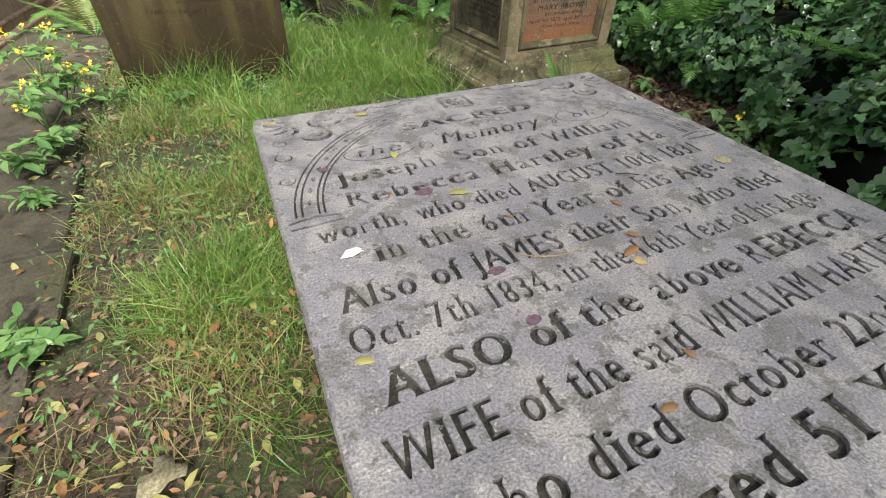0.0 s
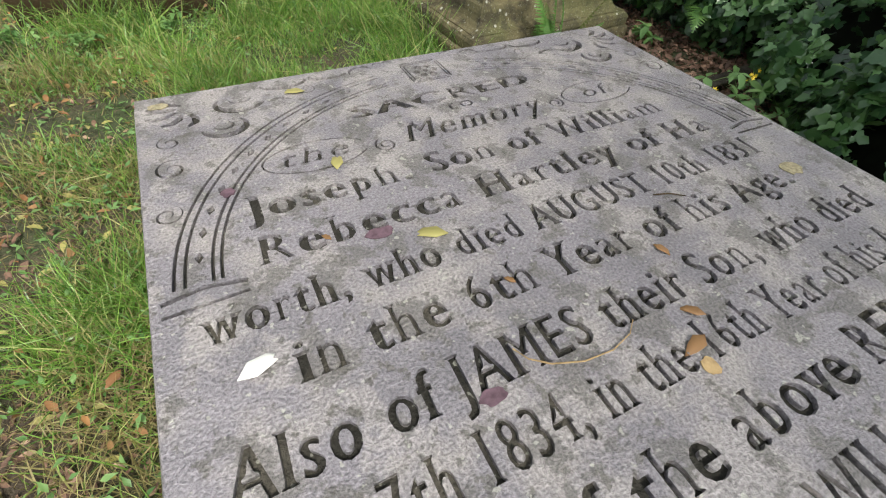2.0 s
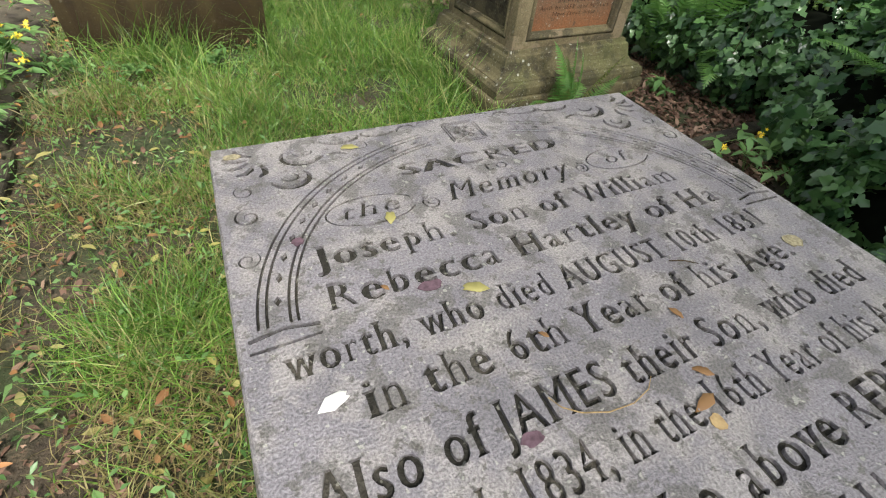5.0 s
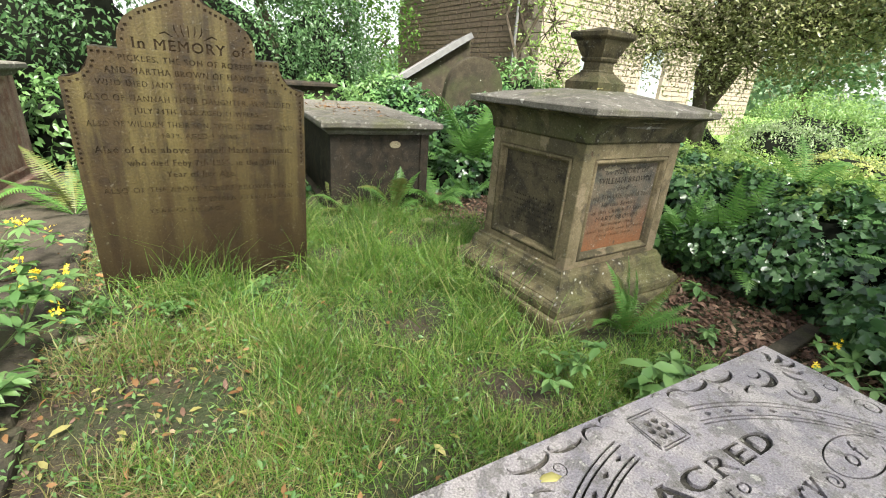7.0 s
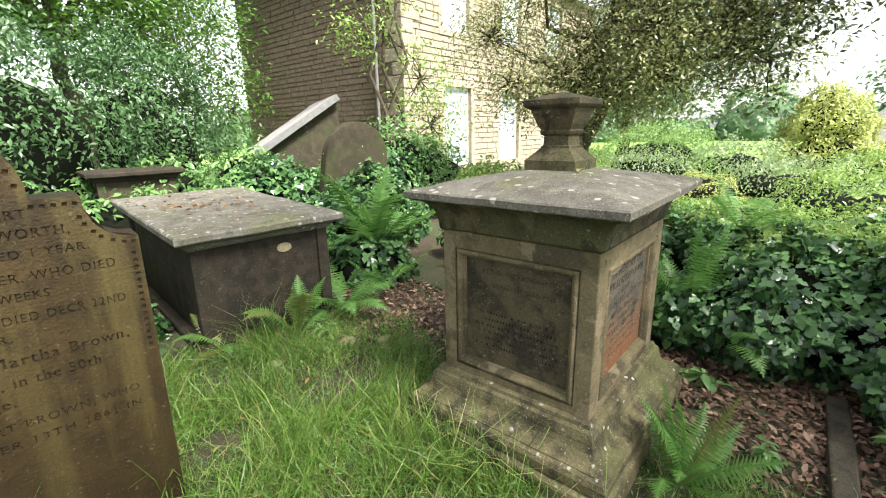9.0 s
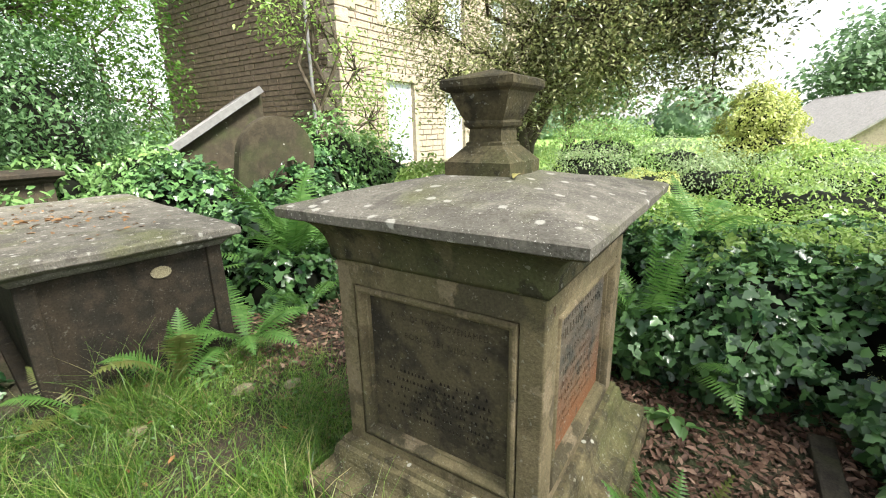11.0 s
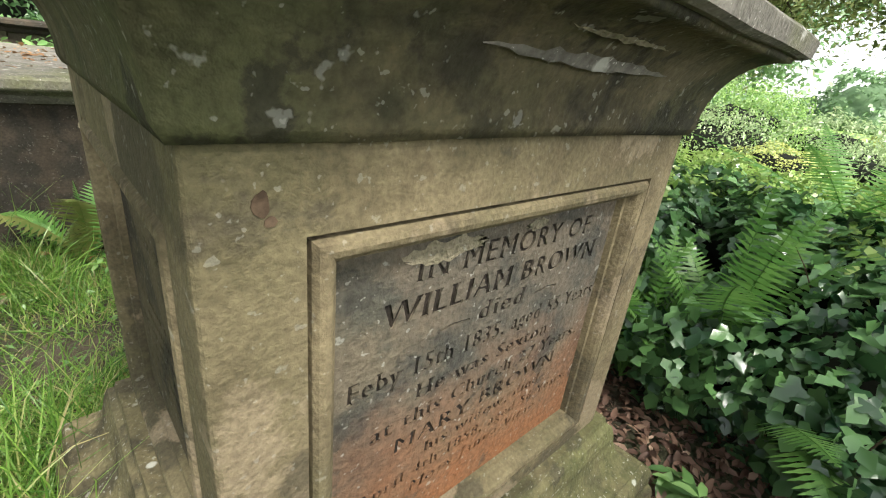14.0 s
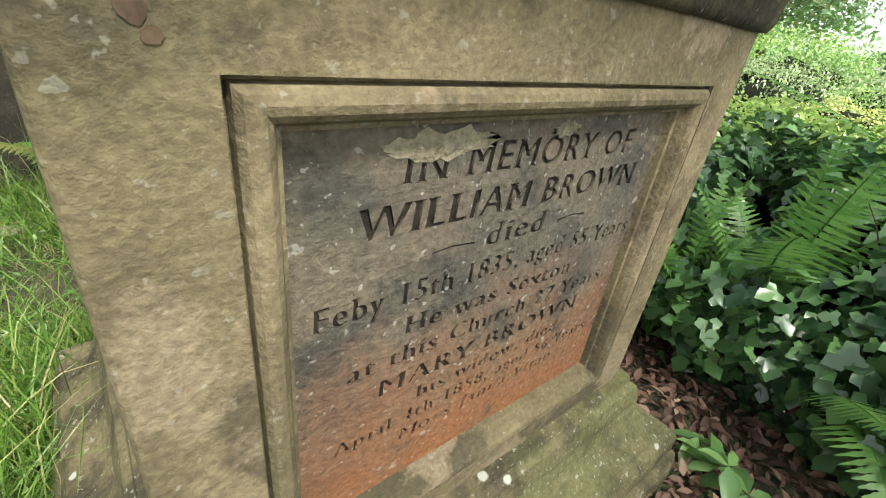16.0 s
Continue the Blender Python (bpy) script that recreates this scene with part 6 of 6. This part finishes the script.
ZT = 0.672
for x, y, turn, s, mat, lab in ((-1.735, -1.73, 60, 0.055, M_YELLOWLEAF, "yellow-green ash leaf on the ledger slab"), (-1.83, -1.50, -20, 0.05, M_YELLOWLEAF, "curled yellow leaf on the ledger slab"), (-1.79, -1.20, 70, 0.05, M_YELLOWLEAF, "small yellow leaf on the ledger slab"),
                                (-1.53, -2.05, 100, 0.045, M_DRY, "brown oak leaf on the ledger slab"), (-1.50, -2.03, 40, 0.035, M_DRY, "brown oak leaf on the ledger slab"), (-1.46, -1.90, 200, 0.03, M_DRY, "crumpled dry leaf bit on the ledger slab"),
                                (-2.13, -2.06, 250, 0.035, M_YELLOWLEAF, "winged seed on the ledger slab"), (-1.70, -1.86, 30, 0.02, M_DRY, "crumpled dry leaf bit on the ledger slab"), (-1.9, -1.66, 30, 0.02, M_DRY, "crumpled dry leaf bit on the ledger slab"), (-1.66, -2.29, 10, 0.025, M_DRY, "crumpled dry leaf bit on the ledger slab"), (-1.75, -2.33, 80, 0.03, M_DRY, "crumpled dry leaf bit on the ledger slab")):
    fallen("fallen_leaf", lab, "leaf", x, y, ZT, turn, s, mat)
fallen("white_feather", "small white feather on the ledger slab", "feather", -2.075, -1.825, ZT, -75, 0.055, M_PETAL_W)
fallen("pale_leaf", "pale withered lobed leaf on the soil", "leaf", -2.56, -1.70, 0.06, 130, 0.11, M_LICHEN, IVY, 10)
fallen("fallen_leaf", "curled yellow leaf on the capstone", "leaf", -0.10, 0.24, 1.375, 100, 0.06, M_YELLOWLEAF)
bm = tube(bmesh.new(), [(0.09 * math.cos(a) , 0.05 * math.sin(a), 0.003) for a in (3.3, 3.7, 4.1, 4.6, 5.1, 5.6, 6.0)], [0.0013, 0.0012, 0.0012, 0.0011, 0.001, 0.0009, 0.0007], 5)
tw = part("dry_stalk", bm, M_LICHEN_O)
tw.matrix_world = pose(-1.68, -1.955, ZT + 0.001, 0, 0, -12)
tagged(tw, "thin curved dry stalk on the ledger slab", "twig")
bm = tube(bmesh.new(), [(-0.03, 0, 0.003), (0, 0.004, 0.004), (0.03, 0, 0.003)], [0.0015, 0.0015, 0.001], 5)
tw = part("black_twig", bm, M_TWIG)
tw.matrix_world = pose(-1.335, -1.83, ZT + 0.001, 0, 0, -30)
tagged(tw, "short black twig on the ledger slab", "twig")
for x, y, s in ((-0.76, 2.03, 0.045), (-0.25, 1.9, 0.06), (-2.80, 0.85, 0.04), (-0.05, 1.7, 0.05)):
    bm = bmesh.new()
    bmesh.ops.create_icosphere(bm, subdivisions=2, radius=s)
    for v in bm.verts:
        v.co = Vector((v.co.x * 1.2, v.co.y * 0.8, v.co.z * 0.5)) + noise.noise_vector(v.co * 18) * s * 0.25
    ob = part("loose_stone", bm, M_LICHEN)
    ob.matrix_world = pose(x, y, 0.06, 0, 0, 70 * x)
    tagged(ob, "small pale loose stone half sunk in grass", "stone", "loose stones")
rng_c = np.random.default_rng(77)
pc = np.column_stack([rng_c.normal(-0.45, 0.28, 120), rng_c.normal(3.7, 0.5, 120), np.full(120, 0.95)])
pc = pc[(pc[:, 0] > -0.85) & (pc[:, 0] < 0.1) & (pc[:, 1] > 2.7) & (pc[:, 1] < 4.6)]
pc[:, 2] = 0.932 + 0.02 * (pc[:, 1] - 2.47)
nr_c = rng_c.normal(size=pc.shape) * 0.25 + np.array([0, 0, 1.0])
tagged(mesh_ob("cap_leaves", scatter_mesh("cap_leaves", *LEAF, pc, turns(nr_c, rng_c.uniform(0, 6, len(pc)), rng_c), 0.06 * rng_c.uniform(0.5, 1.2, len(pc))), M_DRY), "dry brown leaves scattered on the chest tomb cap", "leaves", kind="stuff")
